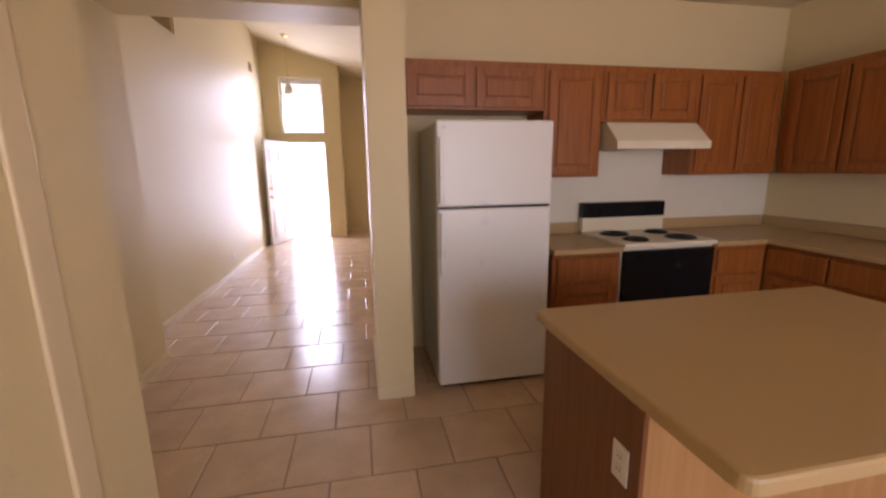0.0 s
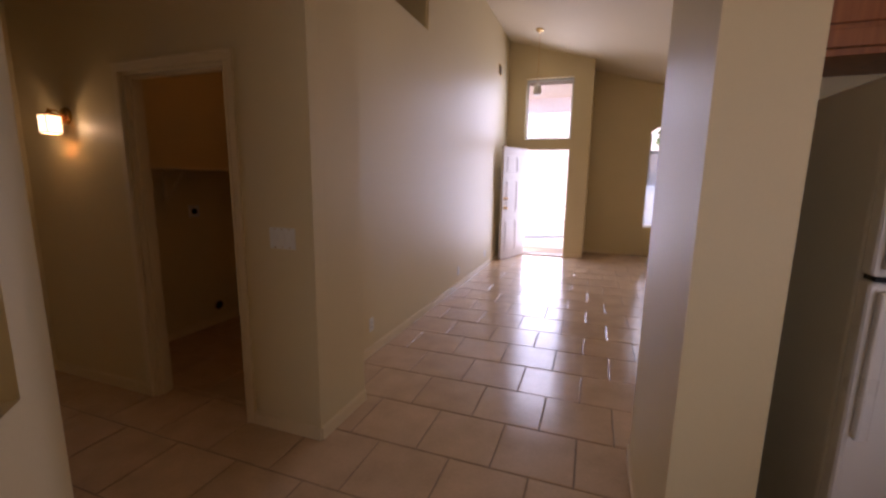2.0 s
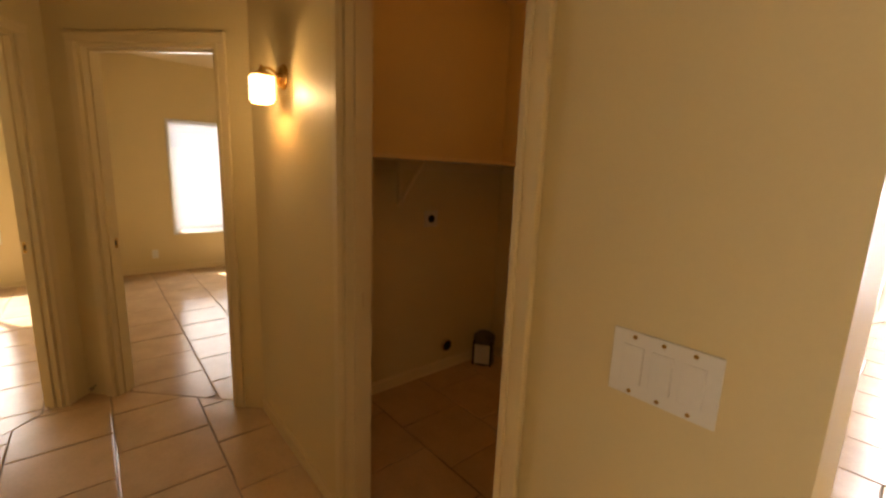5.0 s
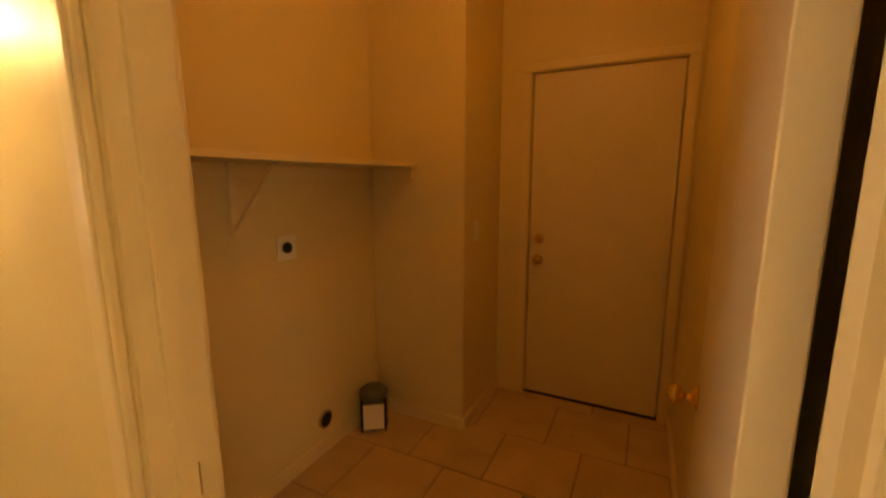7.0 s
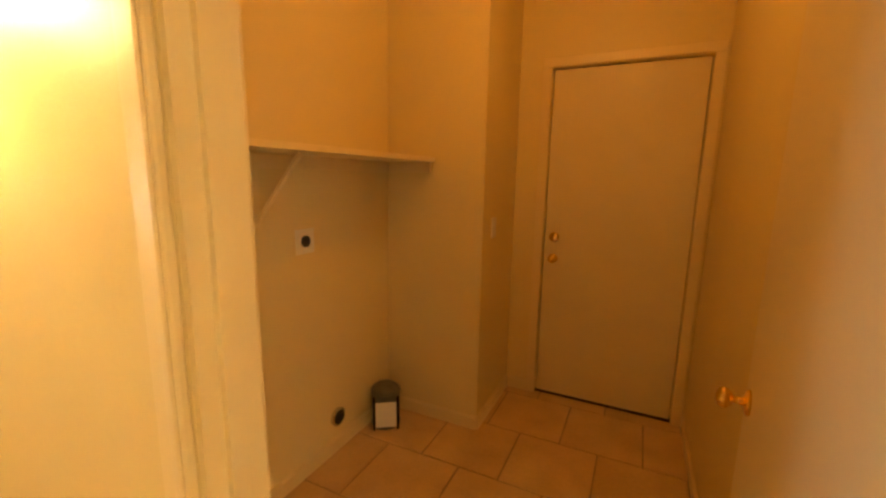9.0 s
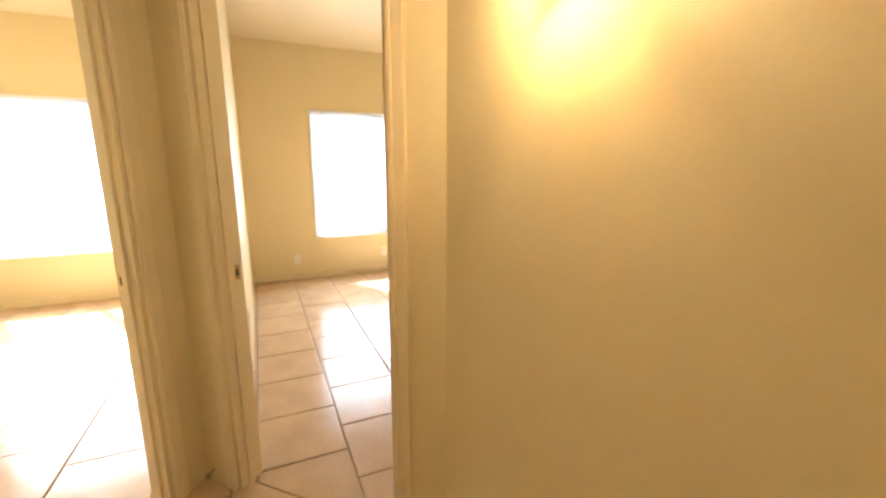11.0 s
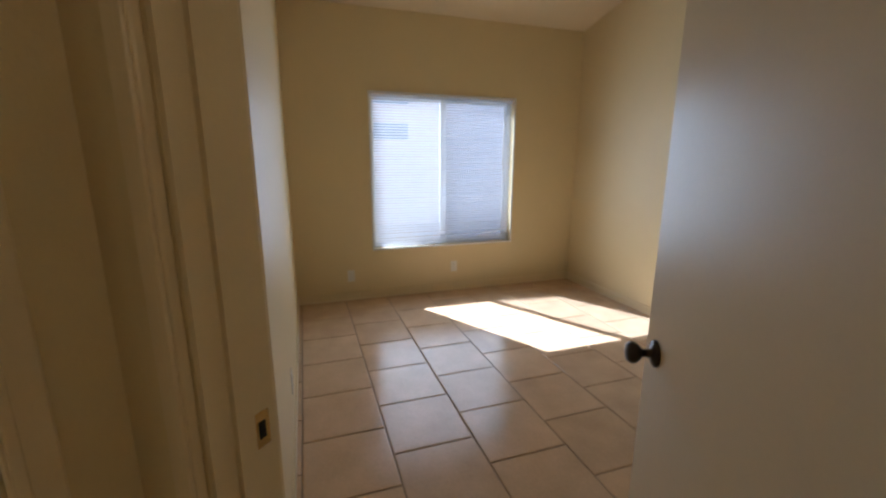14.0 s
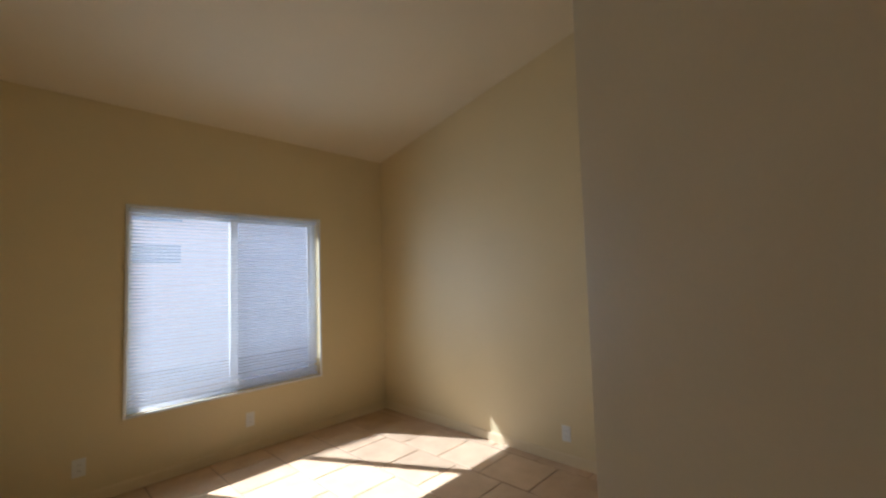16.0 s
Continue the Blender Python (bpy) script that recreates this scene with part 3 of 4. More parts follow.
# Unseen window frame, added around the opening that lights the kitchen.
unseen_win = empty("unseen_window", pose(2.1, 0.0, 0.4), "unseen large window added behind the kitchen for daylight", "window", kind="structure")
bm = bmesh.new()
for x0, x1, z0, z1 in ((0.001, 0.05, 0.001, 1.899), (2.15, 2.199, 0.001, 1.899), (0.05, 2.15, 0.001, 0.05), (0.05, 2.15, 1.85, 1.899), (1.08, 1.12, 0.05, 1.85)):
    block(bm, x0, x1, -0.12, -0.07, z0, z1, 0.003)
part("window_frame", bm, VINYL, unseen_win)

# ---- fixtures ----


def outlet(x, y, z, turn, label="white duplex wall outlet", switches=0):
    w = 0.035 if switches < 2 else 0.023 * switches + 0.014
    top = empty("light_switch" if switches else "wall_outlet", pose(x, y, z, 0, 0, turn), label, "switch" if switches else "outlet")
    part("plate", box(-w, w, -0.006, -0.0005, -0.057, 0.057, 0.002), PLASTIC, top)
    if switches:
        for k in range(switches):
            cx = (k - (switches - 1) / 2) * 0.046
            bm = box(cx - 0.017, cx + 0.017, -0.009, -0.005, -0.033, 0.033, 0.0015)
            part("rocker", bm, PLASTIC, top)
            for zz in (-0.048, 0.048):
                part("screw", rod(bmesh.new(), (cx, -0.0055, zz), (cx, -0.0075, zz), 0.0035, sides=8), BRASS, top)
    else:
        for zz in (-0.02, 0.02):
            bm = box(-0.016, 0.016, -0.008, -0.005, zz - 0.014, zz + 0.014, 0.002)
            sock = part("socket", bm, PLASTIC, top)
            for xx in (-0.006, 0.006):
                part("slot", box(xx - 0.001, xx + 0.001, -0.0086, -0.0079, zz - 0.004, zz + 0.005), DARK, sock)
    return top


outlet(-0.082, 5.734, 1.125, 0, "white triple rocker light switch on the wall", 3)
outlet(-6.28, 6.68, 0.26, 90)
outlet(-6.28, 5.61, 0.245, 90, "white cable wall plate low on the wall")
outlet(-4.177, 8.105, 0.22, 0)
outlet(-0.2, 6.84, 0.26, 90)
outlet(-0.2, 9.17, 0.23, 90)
outlet(-0.2, 10.6, 0.23, 90)
outlet(-4.35, 5.10, 0.26, 180)
outlet(4.9, 6.03, 1.10, 0)
outlet(-2.6, 8.105, 0.25, 0)

# wall sconce
sc = empty("wall_sconce", pose(-1.735, 5.734, 1.745), "brass wall sconce with glowing square frosted glass shade", "wall lamp")
m = Matrix.Translation((0.0, -0.001, 0.062)) @ Vector((0, -1, 0)).to_track_quat("Z", "Y").to_matrix().to_4x4()
part("back_plate", lathe(bmesh.new(), m, [(0.052, 0), (0.054, 0.006), (0.046, 0.012), (0.044, 0.020), (0.026, 0.027), (0.012, 0.030)]), BRASS, sc)
bm = bmesh.new()
for k in range(8):
    a0, a1 = k / 8 * 2.6, (k + 1) / 8 * 2.6
    rod(bm, (0, -0.025 - 0.069 * k / 8, 0.062 + 0.028 * math.sin(a0)), (0, -0.025 - 0.069 * (k + 1) / 8, 0.062 + 0.028 * math.sin(a1)), 0.006, sides=10)
part("arm", bm, BRASS, sc)
bm = lathe(bmesh.new(), pose(0, -0.094, 0.051, 0, 0, 45), [(0.060, 0), (0.058, 0.005), (0.040, 0.014), (0.018, 0.022)], 4)
lathe(bm, pose(0, -0.094, 0.072), [(0.016, 0), (0.012, 0.008), (0.005, 0.013), (0.008, 0.019), (0.003, 0.026)], 12)
part("cap", bm, BRASS, sc)
shade = empty("shade", Matrix.Identity(4), "glowing bevelled frosted glass shade", "")
shade.parent = sc
for x0, x1, y0, y1 in ((-0.041, 0.041, -0.135, -0.132), (-0.041, -0.038, -0.132, -0.056), (0.038, 0.041, -0.132, -0.056)):
    part("pane", box(x0, x1, y0, y1, -0.046, 0.050), LAMP_GLASS, shade).visible_shadow = False
bm = bmesh.new()
vs = [bm.verts.new((x * k, -0.094 + y * k, z)) for k, z in ((0.041, -0.047), (0.030, -0.056)) for x, y in ((-1, -1), (1, -1), (1, 1), (-1, 1))]
for k in range(4):
    bm.faces.new((vs[k], vs[(k + 1) % 4], vs[4 + (k + 1) % 4], vs[4 + k]))
part("bottom_pane", bm, LAMP_GLASS, shade).visible_shadow = False
part("back_panel", box(-0.036, 0.036, -0.056, -0.053, -0.046, 0.050), BRASS, shade, "brass back panel")
for x in (-0.041, 0.041):
    for y in (-0.135, -0.053):
        part("edge_strip", rod(bmesh.new(), (x, y, -0.047), (x, y, 0.051), 0.0022, sides=8), BRASS, shade)
bm = bmesh.new()
for x0, x1, y0, y1 in ((-0.044, 0.044, -0.138, -0.133), (-0.044, 0.044, -0.055, -0.050), (-0.044, -0.039, -0.133, -0.055), (0.039, 0.044, -0.133, -0.055)):
    block(bm, x0, x1, y0, y1, -0.050, -0.046)
part("bottom_rim", bm, BRASS, shade)
bulb = new("sconce_light", bpy.data.lights.new("sconce_light", "POINT"))
bulb.data.energy, bulb.data.color, bulb.data.shadow_soft_size = 0.56, (1.0, 0.68, 0.34), 0.012
bulb.location = (-1.735, 5.640, 1.745)

# ceiling lamp of the laundry
cl = empty("ceiling_light", pose(-0.98, 6.75, 2.60), "small flush ceiling lamp with frosted dome, dimly lit", "ceiling lamp")
part("base", lathe(bmesh.new(), pose(0, 0, -0.025), [(0.135, 0), (0.14, 0.006), (0.14, 0.024)], 28), BRASS, cl)
part("dome", lathe(bmesh.new(), pose(0, 0, -0.105), [(0.02, 0), (0.06, 0.010), (0.10, 0.035), (0.12, 0.065), (0.122, 0.079)], 28), DIM_GLASS, cl, "frosted glass dome").visible_shadow = False
bulb = new("laundry_light", bpy.data.lights.new("laundry_light", "POINT"))
bulb.data.energy, bulb.data.color, bulb.data.shadow_soft_size = 0.41, (1.0, 0.46, 0.12), 0.06
bulb.location = (-0.98, 6.75, 2.53)

# pendant in the entry
pn = empty("pendant_lamp", pose(0.475, 11.05, 2.84), "small entry pendant lamp hanging on a thin chain", "pendant lamp")
zc = roof(0.475) - 2.84
part("canopy", lathe(bmesh.new(), pose(0, 0, zc - 0.045), [(0.02, 0), (0.06, 0.02), (0.065, 0.045)]), BRASS, pn)
part("chain", rod(bmesh.new(), (0, 0, 0.16), (0, 0, zc - 0.04), 0.004, sides=8), BRASS, pn)
part("shade", lathe(bmesh.new(), pose(0, 0, -0.04), [(0.03, 0), (0.07, 0.03), (0.06, 0.13), (0.03, 0.17), (0.012, 0.20)]), PLASTIC, pn, "frosted glass shade")
vent = empty("wall_vent", pose(-0.2, 11.28, 3.29, 0, 0, 90), "small dark bronze vent high on the wall", "vent")
part("frame", box(-0.10, 0.10, -0.010, -0.0005, -0.08, 0.08, 0.002), BRASS, vent)
for k in range(6):
    part("slat", box(-0.085, 0.085, -0.016, -0.009, -0.06 + k * 0.022, -0.052 + k * 0.022), BRONZE, vent)

# laundry shelf, dryer hole, outlet, water box
sh = empty("wall_shelf", pose(-1.99, 5.865, 1.515), "cream painted shelf on wooden brackets over the laundry hookups", "shelf")
part("board", box(0.001, 0.30, 0, 1.572, -0.022, 0, 0.002), TRIM, sh)
part("cleat", box(0.001, 0.02, 0, 1.572, -0.08, -0.0225), TRIM, sh)
part("end_cleat", box(0.021, 0.28, 1.552, 1.571, -0.08, -0.0225), TRIM, sh)
bm = box(0.0205, 0.035, 0.62, 0.65, -0.30, -0.023)
rod(bm, (0.035, 0.635, -0.28), (0.26, 0.635, -0.03), 0.010, sides=6)
part("bracket", bm, TRIM, sh)
hole = empty("gas_outlet", pose(-1.99, 6.768, 1.125, 0, 0, 90), "round dark dryer outlet in a pale wall plate", "outlet")
part("plate", box(-0.055, 0.055, -0.006, -0.0005, -0.055, 0.055, 0.002), PLASTIC, hole)
part("hole", rod(bmesh.new(), (0, -0.0062, 0), (0, -0.012, 0), 0.026), BLACK, hole)
vt = empty("dryer_vent", pose(-1.99, 6.945, 0.185, 0, 0, 90), "dark round dryer vent low on the wall", "vent")
m = Matrix.Translation((0, -0.001, 0)) @ Vector((0, -1, 0)).to_track_quat("Z", "Y").to_matrix().to_4x4()
part("ring", lathe(bmesh.new(), m, [(0.048, 0), (0.048, 0.014), (0.04, 0.018)]), CHROME, vt)
part("opening", rod(bmesh.new(), (0, -0.0195, 0), (0, -0.021, 0), 0.037), BLACK, vt)
can = empty("metal_duct", pose(-1.90, 7.262, 0.0, 0, 0, 35), "short galvanised metal duct standing in the corner", "duct")
part("body", lathe(bmesh.new(), pose(0, 0, 0.0), [(0.080, 0), (0.084, 0.004), (0.084, 0.022), (0.080, 0.027), (0.080, 0.185), (0.084, 0.193), (0.084, 0.205)]), GALVANISED, can)
part("lid", lathe(bmesh.new(), pose(0, 0, 0.2055), [(0.082, 0), (0.078, 0.014), (0.055, 0.032), (0.028, 0.040)]), GALVANISED, can)
part("label_sheet", box(-0.058, 0.058, -0.091, -0.0845, 0.022, 0.17), PLASTIC, can, "pale paper label")
for x in (-0.066, 0.066):
    part("strap", box(x - 0.006, x + 0.006, -0.090, -0.060, 0.006, 0.19), BLACK, can)
outlet(-1.405, 7.605, 1.14, 90, "small white switch plate beside the service door", 1)

# ---- kitchen ----


def panel_door(parent, m, w, h, thick=0.02):
    """A frame-and-panel door, from its lower left corner, facing -y."""
    r = 0.055
    ob = part("door", box(0.002, w - 0.002, -thick * 0.45, -0.001, 0.002, h - 0.002), CABINET, parent)
    ob.matrix_basis = m
    for x0, x1 in ((0, r), (w - r, w)):
        part("stile", box(x0, x1, -thick, -thick * 0.4, 0, h, 0.003), CABINET, ob)
    for z0, z1 in ((0, r), (h - r, h)):
        part("rail", box(r + 0.0005, w - r - 0.0005, -thick, -thick * 0.4, z0, z1, 0.003), CABINET, ob)
    if w - 2 * r > 0.07 and h - 2 * r > 0.07:
        part("panel", box(r + 0.016, w - r - 0.016, -thick * 0.95, -thick * 0.4, r + 0.016, h - r - 0.016, 0.007), CABINET, ob)


def cabinet(name, m, w, d, z0, z1, doors, label, group, drawers=(), body=CABINET):
    """Front face at y = 0 towards -y, from x = 0 to w; doors and drawers: (x0, x1, z0, z1)."""
    top = empty(name, m, label, "cabinet", group)
    part("body", box(0.001, w - 0.001, 0, d, z0, z1, 0.002), body, top)
    for x0, x1, a, b in doors:
        panel_door(top, pose(x0, -0.001, a), x1 - x0, b - a)
    for x0, x1, a, b in drawers:
        part("drawer_front", box(x0, x1, -0.02, -0.001, a, b, 0.004), CABINET, top)
    return top


UP = "upper oak cabinets"
UL = "honey oak wall cabinet with raised panel doors"
UF, UD, UT = 5.715, 0.312, 2.165
cabinet("wall_cabinet", pose(1.946, UF, 0), 1.03, UD, 1.845, UT, [(0.05, 0.50, 1.865, 2.12), (0.525, 0.985, 1.865, 2.12)], UL + " above the fridge", UP)
cabinet("wall_cabinet", pose(2.978, UF, 0), 0.452, UD, 1.375, UT, [(0.03, 0.42, 1.395, 2.12)], UL + " beside the range hood", UP)
cabinet("wall_cabinet", pose(3.432, UF, 0), 0.788, UD, 1.77, UT, [(0.03, 0.385, 1.79, 2.12), (0.405, 0.76, 1.79, 2.12)], UL + " above the range hood", UP)
cabinet("wall_cabinet", pose(4.222, UF, 0), 0.80, UD, 1.375, UT, [(0.03, 0.39, 1.395, 2.12), (0.41, 0.76, 1.395, 2.12)], UL + " by the corner", UP)
cabinet("wall_cabinet", pose(5.025, 5.70, 0, 0, 0, -90), 0.90, 0.312, 1.375, UT, [(0.08, 0.45, 1.395, 2.12), (0.47, 0.86, 1.395, 2.12)], UL + " on the side wall", UP)
cabinet("wall_cabinet", pose(5.025, 4.798, 0, 0, 0, -90), 0.90, 0.312, 1.375, UT, [(0.04, 0.44, 1.395, 2.12), (0.46, 0.86, 1.395, 2.12)], UL + " on the side wall", UP)
LOW = "lower oak cabinets"
LL = "honey oak base cabinet with drawer and panel door"
cabinet("base_cabinet", pose(2.93, 5.40, 0), 0.515, 0.628, 0.10, 0.858, [(0.03, 0.48, 0.13, 0.63)], LL + " beside the stove", LOW, [(0.03, 0.48, 0.66, 0.83)])
cabinet("base_cabinet", pose(4.215, 5.40, 0), 0.475, 0.628, 0.10, 0.858, [(0.03, 0.42, 0.13, 0.63)], LL + " by the corner", LOW, [(0.03, 0.42, 0.66, 0.83)])
for k in range(3):
    cabinet("base_cabinet", pose(4.692, 5.398 - k * 0.90, 0, 0, 0, -90), 0.898, 0.645, 0.10, 0.858, [(0.03, 0.44, 0.13, 0.63), (0.46, 0.87, 0.13, 0.63)], "honey oak base cabinet with panel doors under the side counter", LOW, [(0.03, 0.44, 0.66, 0.83), (0.46, 0.87, 0.66, 0.83)])
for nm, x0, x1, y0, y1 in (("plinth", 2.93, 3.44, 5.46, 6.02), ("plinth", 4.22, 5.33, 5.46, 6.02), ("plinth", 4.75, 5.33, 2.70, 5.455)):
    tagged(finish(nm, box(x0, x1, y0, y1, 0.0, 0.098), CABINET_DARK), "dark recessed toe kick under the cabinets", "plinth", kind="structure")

ct = empty("worktop", pose(0, 0, 0), "beige laminate worktop with low backsplash", "worktop")
part("counter", box(2.925, 3.447, 5.36, 6.028, 0.86, 0.897, 0.006), LAMINATE, ct)
bm = box(4.213, 5.338, 5.36, 6.028, 0.86, 0.897, 0.006)
part("counter", bm, LAMINATE, ct)
part("counter", box(4.65, 5.338, 2.70, 5.359, 0.86, 0.897, 0.006), LAMINATE, ct)
part("backsplash", box(2.925, 3.447, 6.008, 6.028, 0.898, 0.99, 0.004), LAMINATE, ct)
part("backsplash", box(4.213, 5.31, 6.008, 6.028, 0.898, 0.99, 0.004), LAMINATE, ct)
part("backsplash", box(5.315, 5.338, 2.70, 6.007, 0.898, 0.99, 0.004), LAMINATE, ct)

for x0, x1, z1 in ((2.93, 3.43, 1.374), (3.431, 4.22, 1.574), (4.221, 5.339, 1.374)):
    tagged(finish("wall_panel", box(x0, x1, 6.023, 6.0295, 0.992, z1), SPLASH), "white painted splash panel behind the counter", "splash panel", kind="structure")

# refrigerator
fr = empty("refrigerator", pose(2.115, 5.305, 0), "white top-freezer refrigerator in the alcove", "refrigerator")
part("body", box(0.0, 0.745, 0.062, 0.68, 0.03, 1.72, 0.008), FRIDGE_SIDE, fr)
for z0, z1 in ((0.032, 1.205), (1.218, 1.735)):
    dr = part("door", box(0.0, 0.745, 0.0, 0.058, z0, z1, 0.012), WHITE, fr)
    zz = (z1 - 0.42, z1 - 0.02) if z0 < 1 else (z0 + 0.02, z1 - 0.10)
    part("handle", box(0.012, 0.042, -0.028, -0.001, zz[0], zz[1], 0.008), WHITE, dr, "white moulded handle")
part("grille", box(0.02, 0.725, 0.03, 0.06, 0.012, 0.030, 0.003), BLACK, fr)
part("badge", rod(bmesh.new(), (0.05, -0.0005, 1.69), (0.05, -0.003, 1.69), 0.010), FRIDGE_SIDE, fr)
# Black strip puts the shade of the gap between the doors into colour.
part("gap_shade", box(0.012, 0.733, 0.010, 0.060, 1.2052, 1.2178), BLACK, fr, "black strip for the shade in the gap between the doors")
for x in (0.05, 0.695):
    for y in (0.1, 0.62):
        part("foot", rod(bmesh.new(), (x, y, 0.0), (x, y, 0.031), 0.02), BLACK, fr)

# electric range
st = empty("stove", pose(3.452, 5.36, 0), "almond electric range with coil burners and black oven door", "stove")
part("body", box(0.0, 0.756, 0.045, 0.645, 0.02, 0.88, 0.004), ALMOND, st)
part("cooktop", box(-0.002, 0.758, 0.0, 0.60, 0.881, 0.915, 0.008), ALMOND, st)
part("oven_door", box(0.01, 0.746, 0.008, 0.044, 0.235, 0.86, 0.006), BLACK, st, "black glass oven door")
part("oven_handle", rod(rod(rod(bmesh.new(), (0.10, -0.02, 0.815), (0.656, -0.02, 0.815), 0.010), (0.13, -0.02, 0.815), (0.13, 0.009, 0.815), 0.008), (0.626, -0.02, 0.815), (0.626, 0.009, 0.815), 0.008), BLACK, st)
part("storage_drawer", box(0.01, 0.746, 0.008, 0.044, 0.06, 0.225, 0.006), BLACK, st)
bm = bmesh.new()
prism(bm, [(0.0, 0.58), (0.756, 0.58), (0.756, 0.645), (0.0, 0.645)], 0.916, 1.03)
part("back_riser", bm, ALMOND, st)
part("control_panel", box(0.0, 0.756, 0.57, 0.645, 1.031, 1.155, 0.006), BLACK, st, "black control panel")
for x in (0.07, 0.16, 0.60, 0.69):
    part("control_knob", rod(bmesh.new(), (x, 0.5695, 1.09), (x, 0.548, 1.09), 0.02), BLACK, st)
for x, y, r in ((0.19, 0.15, 0.075), (0.19, 0.42, 0.095), (0.57, 0.15, 0.095), (0.57, 0.42, 0.075)):
    bm = lathe(bmesh.new(), pose(x, y, 0.9155), [(r + 0.018, 0), (r + 0.018, 0.003), (r + 0.008, 0.004), (r + 0.004, 0.0005)])
    bowl = part("drip_bowl", bm, BLACK, st)
    bm = bmesh.new()
    for k in range(4):
        rr = r * (1 - k * 0.23)
        ring = [Vector((x + rr * math.cos(a * math.tau / 20), y + rr * math.sin(a * math.tau / 20), 0.925)) for a in range(20)]
        for a in range(20):
            rod(bm, ring[a], ring[(a + 1) % 20], 0.005, sides=5)
    part("burner_coil", bm, COIL, bowl)

hd = empty("range_hood", pose(3.462, 5.715, 0), "almond enamel range hood under the cabinet", "range hood")
bm = bmesh.new()
pr = [(0.31, 1.768), (-0.02, 1.768), (-0.17, 1.625), (-0.17, 1.575), (0.31, 1.575)]
va = [bm.verts.new((0.0, y, z)) for y, z in pr]
vb = [bm.verts.new((0.766, y, z)) for y, z in pr]
bm.faces.new(va), bm.faces.new(vb)
for i in range(5):
    bm.faces.new((va[i], va[(i + 1) % 5], vb[(i + 1) % 5], vb[i]))
part("hood_shell", bm, ALMOND, hd)
part("lip", box(-0.004, 0.770, -0.178, -0.168, 1.570, 1.628, 0.002), ALMOND, hd)
part("filter", box(0.12, 0.64, -0.12, 0.2, 1.566, 1.574), CHROME, hd)

isl = empty("kitchen_island", pose(0, 0, 0), "oak kitchen island with beige laminate top", "kitchen island")
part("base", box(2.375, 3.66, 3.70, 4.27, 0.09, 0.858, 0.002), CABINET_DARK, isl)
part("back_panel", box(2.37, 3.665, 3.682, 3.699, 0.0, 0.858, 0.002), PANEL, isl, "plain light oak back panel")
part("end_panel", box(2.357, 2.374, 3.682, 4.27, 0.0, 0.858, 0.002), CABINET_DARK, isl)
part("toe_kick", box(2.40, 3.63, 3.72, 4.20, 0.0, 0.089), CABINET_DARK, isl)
bm = box(2.32, 3.72, 3.36, 4.31, 0.86, 0.897)
corners = [e for e in bm.edges if abs(e.verts[0].co.z - e.verts[1].co.z) > 0.02]
bmesh.ops.bevel(bm, geom=corners, offset=0.035, segments=5, profile=0.5, affect="EDGES")
bmesh.ops.bevel(bm, geom=[e for e in bm.edges if e.calc_face_angle(0) > 1.0 and e.verts[0].co.z > 0.88 and e.verts[1].co.z > 0.88], offset=0.010, segments=2, profile=0.5, affect="EDGES")
part("countertop", bm, LAMINATE, isl)
outlet(2.357, 3.76, 0.62, -90, "white wall outlet on the island end panel")

# ---- outside ----


def house(name, x0, x1, y0, y1, h, label, openings):
    top = empty(name, pose(0, 0, 0), label, "house")
    part("wall", box(x0, x1, y0, y1, -0.15, h), STUCCO, top)
    bm = bmesh.new()
    cy = (y0 + y1) / 2
    pts = [(x0 - 0.5, y0 - 0.5, h), (x1 + 0.5, y0 - 0.5, h), (x1 + 0.5, y1 + 0.5, h), (x0 - 0.5, y1 + 0.5, h), (x0 - 0.5, cy, h + 1.6), (x1 + 0.5, cy, h + 1.6)]
    v = [bm.verts.new(p) for p in pts]
    for f in ((0, 1, 5, 4), (2, 3, 4, 5), (0, 4, 3), (1, 2, 5), (0, 3, 2, 1)):
        bm.faces.new([v[i] for i in f])
    part("roof", bm, ROOF, top)
    for a in openings:
        part("window", box(*a), SKY_TINT_GLASS, top)


house("neighbour_house", -18.0, -11.6, -6, 16, 4.4, "pink stucco neighbouring house with clay roof", [(-11.61, -11.56, 5.9, 7.5, 1.78, 2.12), (-11.61, -11.56, 5.9, 7.52, 2.55, 2.9), (-11.61, -11.56, 2.0, 3.4, 1.5, 2.6)])
# Invented tall pale house: its wall stands in for white glare beyond the entry.
house("white_backdrop_house", -6.0, 9.5, 30, 40, 6.4, "added tall pale stucco house that whitens the view beyond the entry", [(3.6, 5.0, 29.96, 30.01, 0.9, 2.0)])
tagged(finish("porch_slab", box(-1.2, 2.2, 12.28, 15.5, -0.13, -0.03), CONCRETE), "pale concrete porch slab at the entry", "porch", kind="structure")
tagged(finish("porch_post", box(-0.55, -0.30, 14.6, 14.85, -0.05, 3.2, 0.01), STUCCO), "square stucco porch post", "post")
tagged(finish("porch_roof", box(-1.2, 1.14, 12.28, 13.55, 3.21, 3.45), STUCCO), "stucco porch eave above the entry", "porch", kind="structure")
tagged(finish("road", box(-60, 60, 21, 27, -0.13, -0.10), CONCRETE), "pale street beyond the front yard", "road", kind="structure")


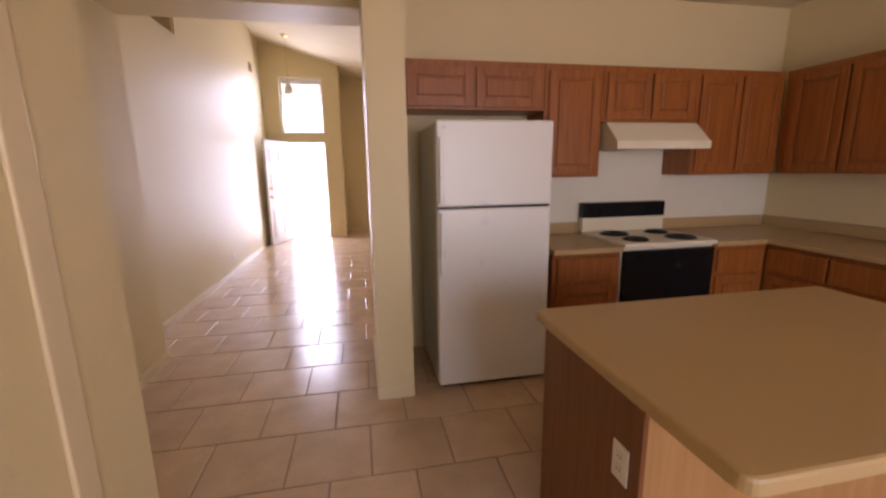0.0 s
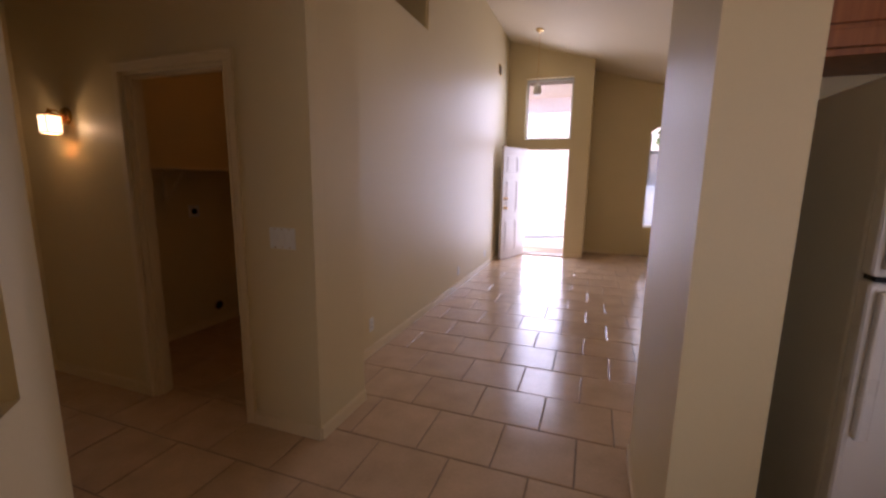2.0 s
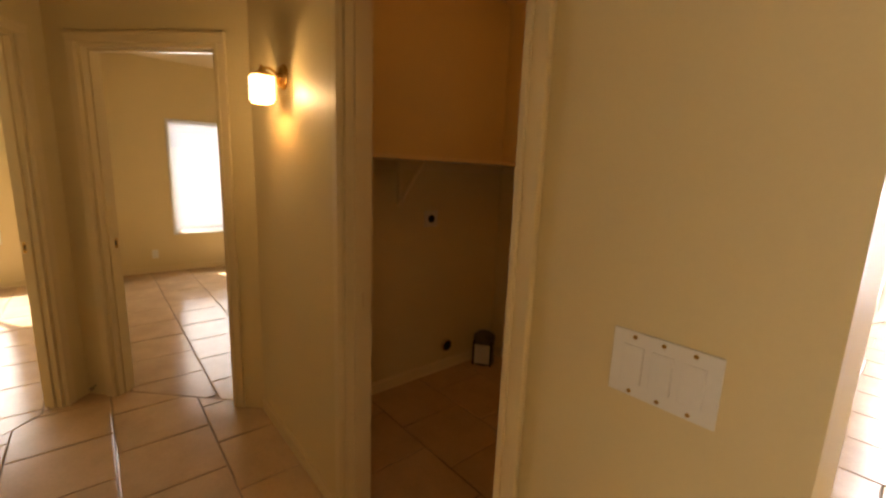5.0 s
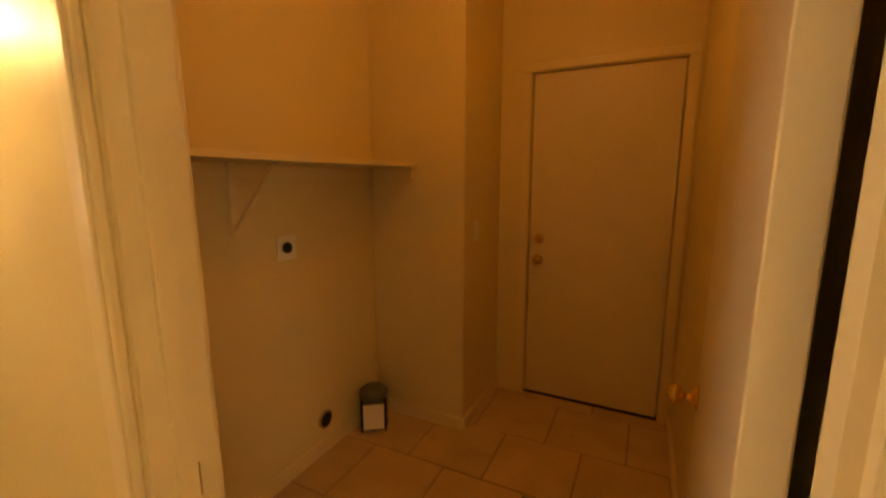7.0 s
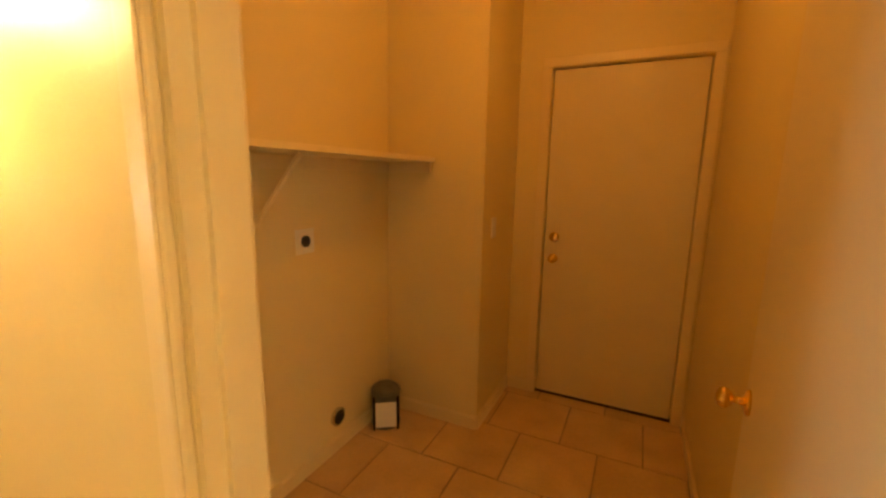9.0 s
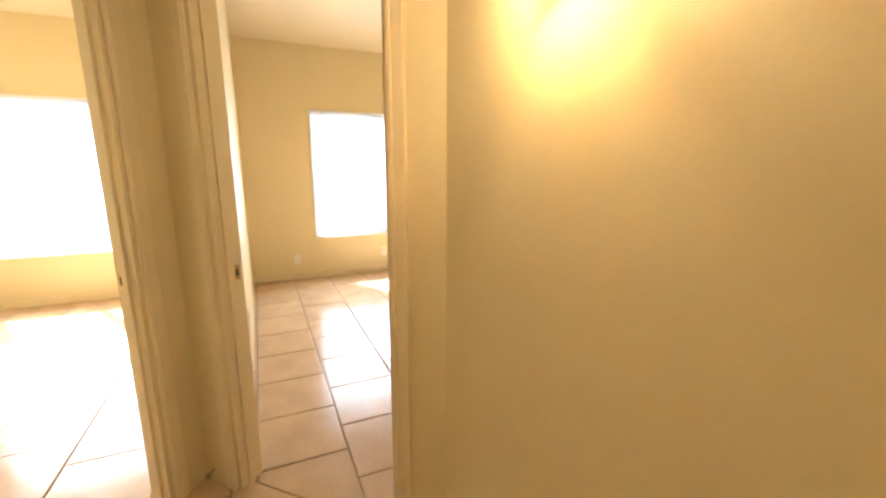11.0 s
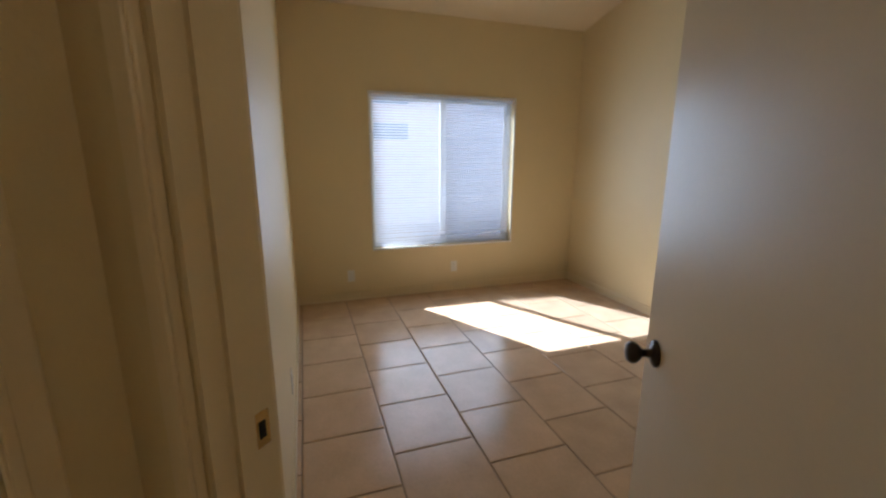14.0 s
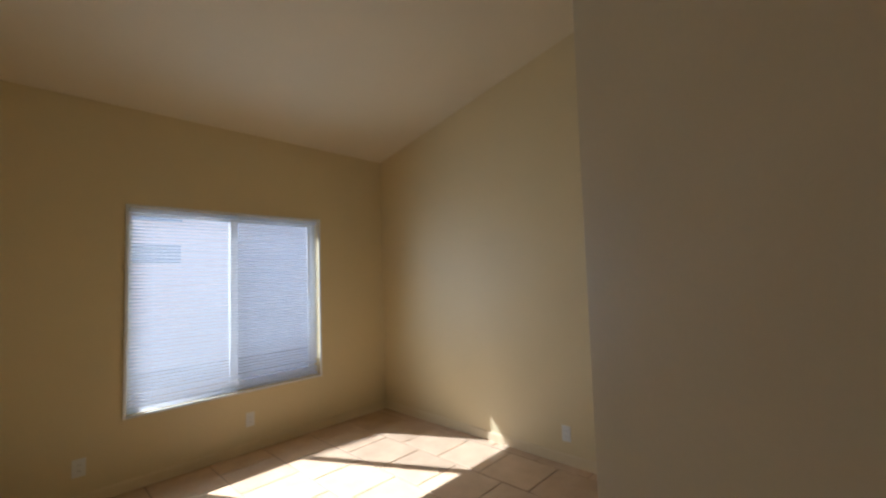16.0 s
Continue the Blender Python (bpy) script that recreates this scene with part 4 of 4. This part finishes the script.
def tree(x, y, h, seed):
    rng = random.Random(seed)
    top = empty("tree", pose(x, y, -0.12), "leafy green yard tree", "tree", "yard trees")
    bm = rod(bmesh.new(), (0, 0, 0), (0.1, 0, h * 0.45), 0.14, 0.09, 8)
    for k in range(5):
        a = k * 1.26 + rng.random()
        rod(bm, (0.1, 0, h * 0.42), (math.cos(a) * 1.1, math.sin(a) * 1.1, h * (0.65 + 0.15 * rng.random())), 0.06, 0.02, 6)
    part("trunk", bm, BARK, top)
    vs, fs = [], []
    for k in range(1600):
        d = Vector((rng.gauss(0, 1), rng.gauss(0, 1), rng.gauss(0, 0.8))).normalized() * (rng.random() ** 0.4) * 1.6 * (0.8 + 0.4 * noise.noise(Vector((k % 17, seed, 0))))
        c = Vector((0.1, 0, h * 0.72)) + d
        u = Vector((rng.gauss(0, 1), rng.gauss(0, 1), rng.gauss(0, 1))).normalized()
        w = u.orthogonal().normalized() * 0.10
        i = len(vs)
        vs += [c - u * 0.16, c + w, c + u * 0.16, c - w]
        fs.append((i, i + 1, i + 2, i + 3))
    me = bpy.data.meshes.new("crown")
    me.from_pydata([tuple(v) for v in vs], [], fs)
    me.materials.append(LEAF)
    ob = new("crown", me)
    ob.parent = top


tree(4.2, 17.5, 4.2, 1)
tree(6.4, 18.5, 4.6, 2)

# ---- floor tiles ----


def clip(poly, a, b, c):
    """Keeps the part of the polygon where a x + b y >= c."""
    out = []
    for p, q in zip(poly, poly[1:] + poly[:1]):
        dp, dq = a * p[0] + b * p[1] - c, a * q[0] + b * q[1] - c
        if dp >= 0:
            out.append(p)
        if dp * dq < 0:
            f = dp / (dp - dq)
            out.append((p[0] + (q[0] - p[0]) * f, p[1] + (q[1] - p[1]) * f))
    return out


def tile_mesh(poly):
    cx, cy = sum(p[0] for p in poly) / len(poly), sum(p[1] for p in poly) / len(poly)
    k = len(poly)
    vs = [(x, y, -0.007) for x, y in poly] + [(x, y, -0.002) for x, y in poly]
    vs += [(x + (cx - x) / max(0.02, math.hypot(cx - x, cy - y)) * 0.006, y + (cy - y) / max(0.02, math.hypot(cx - x, cy - y)) * 0.006, 0.0) for x, y in poly]
    fs = [tuple(range(2 * k, 3 * k))]
    for i in range(k):
        j = (i + 1) % k
        fs += [(i, j, k + j, k + i), (k + i, k + j, 2 * k + j, 2 * k + i)]
    return vs, fs


GAP = 0.0035
whole = bpy.data.meshes.new("tile")
whole.from_pydata(*[tile_mesh([(-0.2 - 0.0, -0.2), (0.2, -0.2), (0.2, 0.2), (-0.2, 0.2)])[0], [], tile_mesh([(-0.2, -0.2), (0.2, -0.2), (0.2, 0.2), (-0.2, 0.2)])[1]])
whole.materials.append(TILE)
rest_v, rest_f = [], []
near_count = [0]


def lay(x0, x1, y0, y1, pitch, oy, ox, cuts, near):
    """Rows along x, each shifted by half a tile; near: whether a tile centre is close to the walked line."""
    half = pitch / 2 - GAP
    for r in range(math.floor((y0 - oy) / pitch), math.ceil((y1 - oy) / pitch) + 1):
        yc = oy + (r + 0.5) * pitch
        shift = ox + (pitch * 0.48 if r % 2 else 0.0)
        for c in range(math.floor((x0 - shift) / pitch) - 1, math.ceil((x1 - shift) / pitch) + 1):
            xc = shift + (c + 0.5) * pitch
            full = [(xc - half, yc - half), (xc + half, yc - half), (xc + half, yc + half), (xc - half, yc + half)]
            poly = full
            for a, b, d in ((1, 0, x0), (-1, 0, -x1), (0, 1, y0), (0, -1, -y1), *cuts):
                poly = clip(poly, a, b, d) if poly else poly
            if len(poly) < 3:
                continue
            area = abs(sum(p[0] * q[1] - q[0] * p[1] for p, q in zip(poly, poly[1:] + poly[:1]))) / 2
            if area < 0.002:
                continue
            if near(xc, yc) and near_count[0] < 300:
                near_count[0] += 1
                if area > 4 * half * half * 0.999:
                    ob = new("tile", whole)
                    ob.matrix_basis = pose(xc, yc, random.uniform(-0.0006, 0.0004), random.uniform(-0.12, 0.12), random.uniform(-0.12, 0.12), random.choice((0, 90, 180, 270))) @ Matrix.Diagonal((half / 0.2, half / 0.2, 1, 1))
                else:
                    vs, fs = tile_mesh(poly)
                    me = bpy.data.meshes.new("tile")
                    me.from_pydata(vs, [], fs)
                    me.materials.append(TILE)
                    ob = new("tile", me)
                ob.parent = floor
            else:
                vs, fs = tile_mesh(poly)
                i = len(rest_v)
                rest_v.extend(vs)
                rest_f.extend([tuple(i + k for k in f) for f in fs])


DIAG_CUTS_HALL = ((1, -1, -8.036), (1, 1, 1.824))
lay(-3.2, 5.34, 0.0, 5.855, 0.411, 5.03, 1.042, DIAG_CUTS_HALL, lambda x, y: -3.2 < x < 2.9 and y > 3.9)
lay(-0.33, 4.74, 5.855, 12.9, 0.411, 5.03, 1.042, (), lambda x, y: x < 1.75 and y < 9.5)
lay(-2.0, -0.335, 5.855, 8.105, 0.411, 5.055, 1.10, (), lambda x, y: True)
lay(-6.28, -2.13, 5.04, 8.105, 0.41, 5.545, -3.985, ((-1, 1, 8.044),), lambda x, y: True)
lay(-6.28, -2.2, 2.0, 5.04, 0.41, 5.545, -3.985, ((-1, -1, -1.816),), lambda x, y: x > -5)
me = bpy.data.meshes.new("floor_tiles")
me.from_pydata(rest_v, [], rest_f)
me.materials.append(TILE)
ob = new("floor_tiles", me)
ob.parent = floor
tagged(ob, "beige ceramic floor tiles farther off", "", kind="stuff")
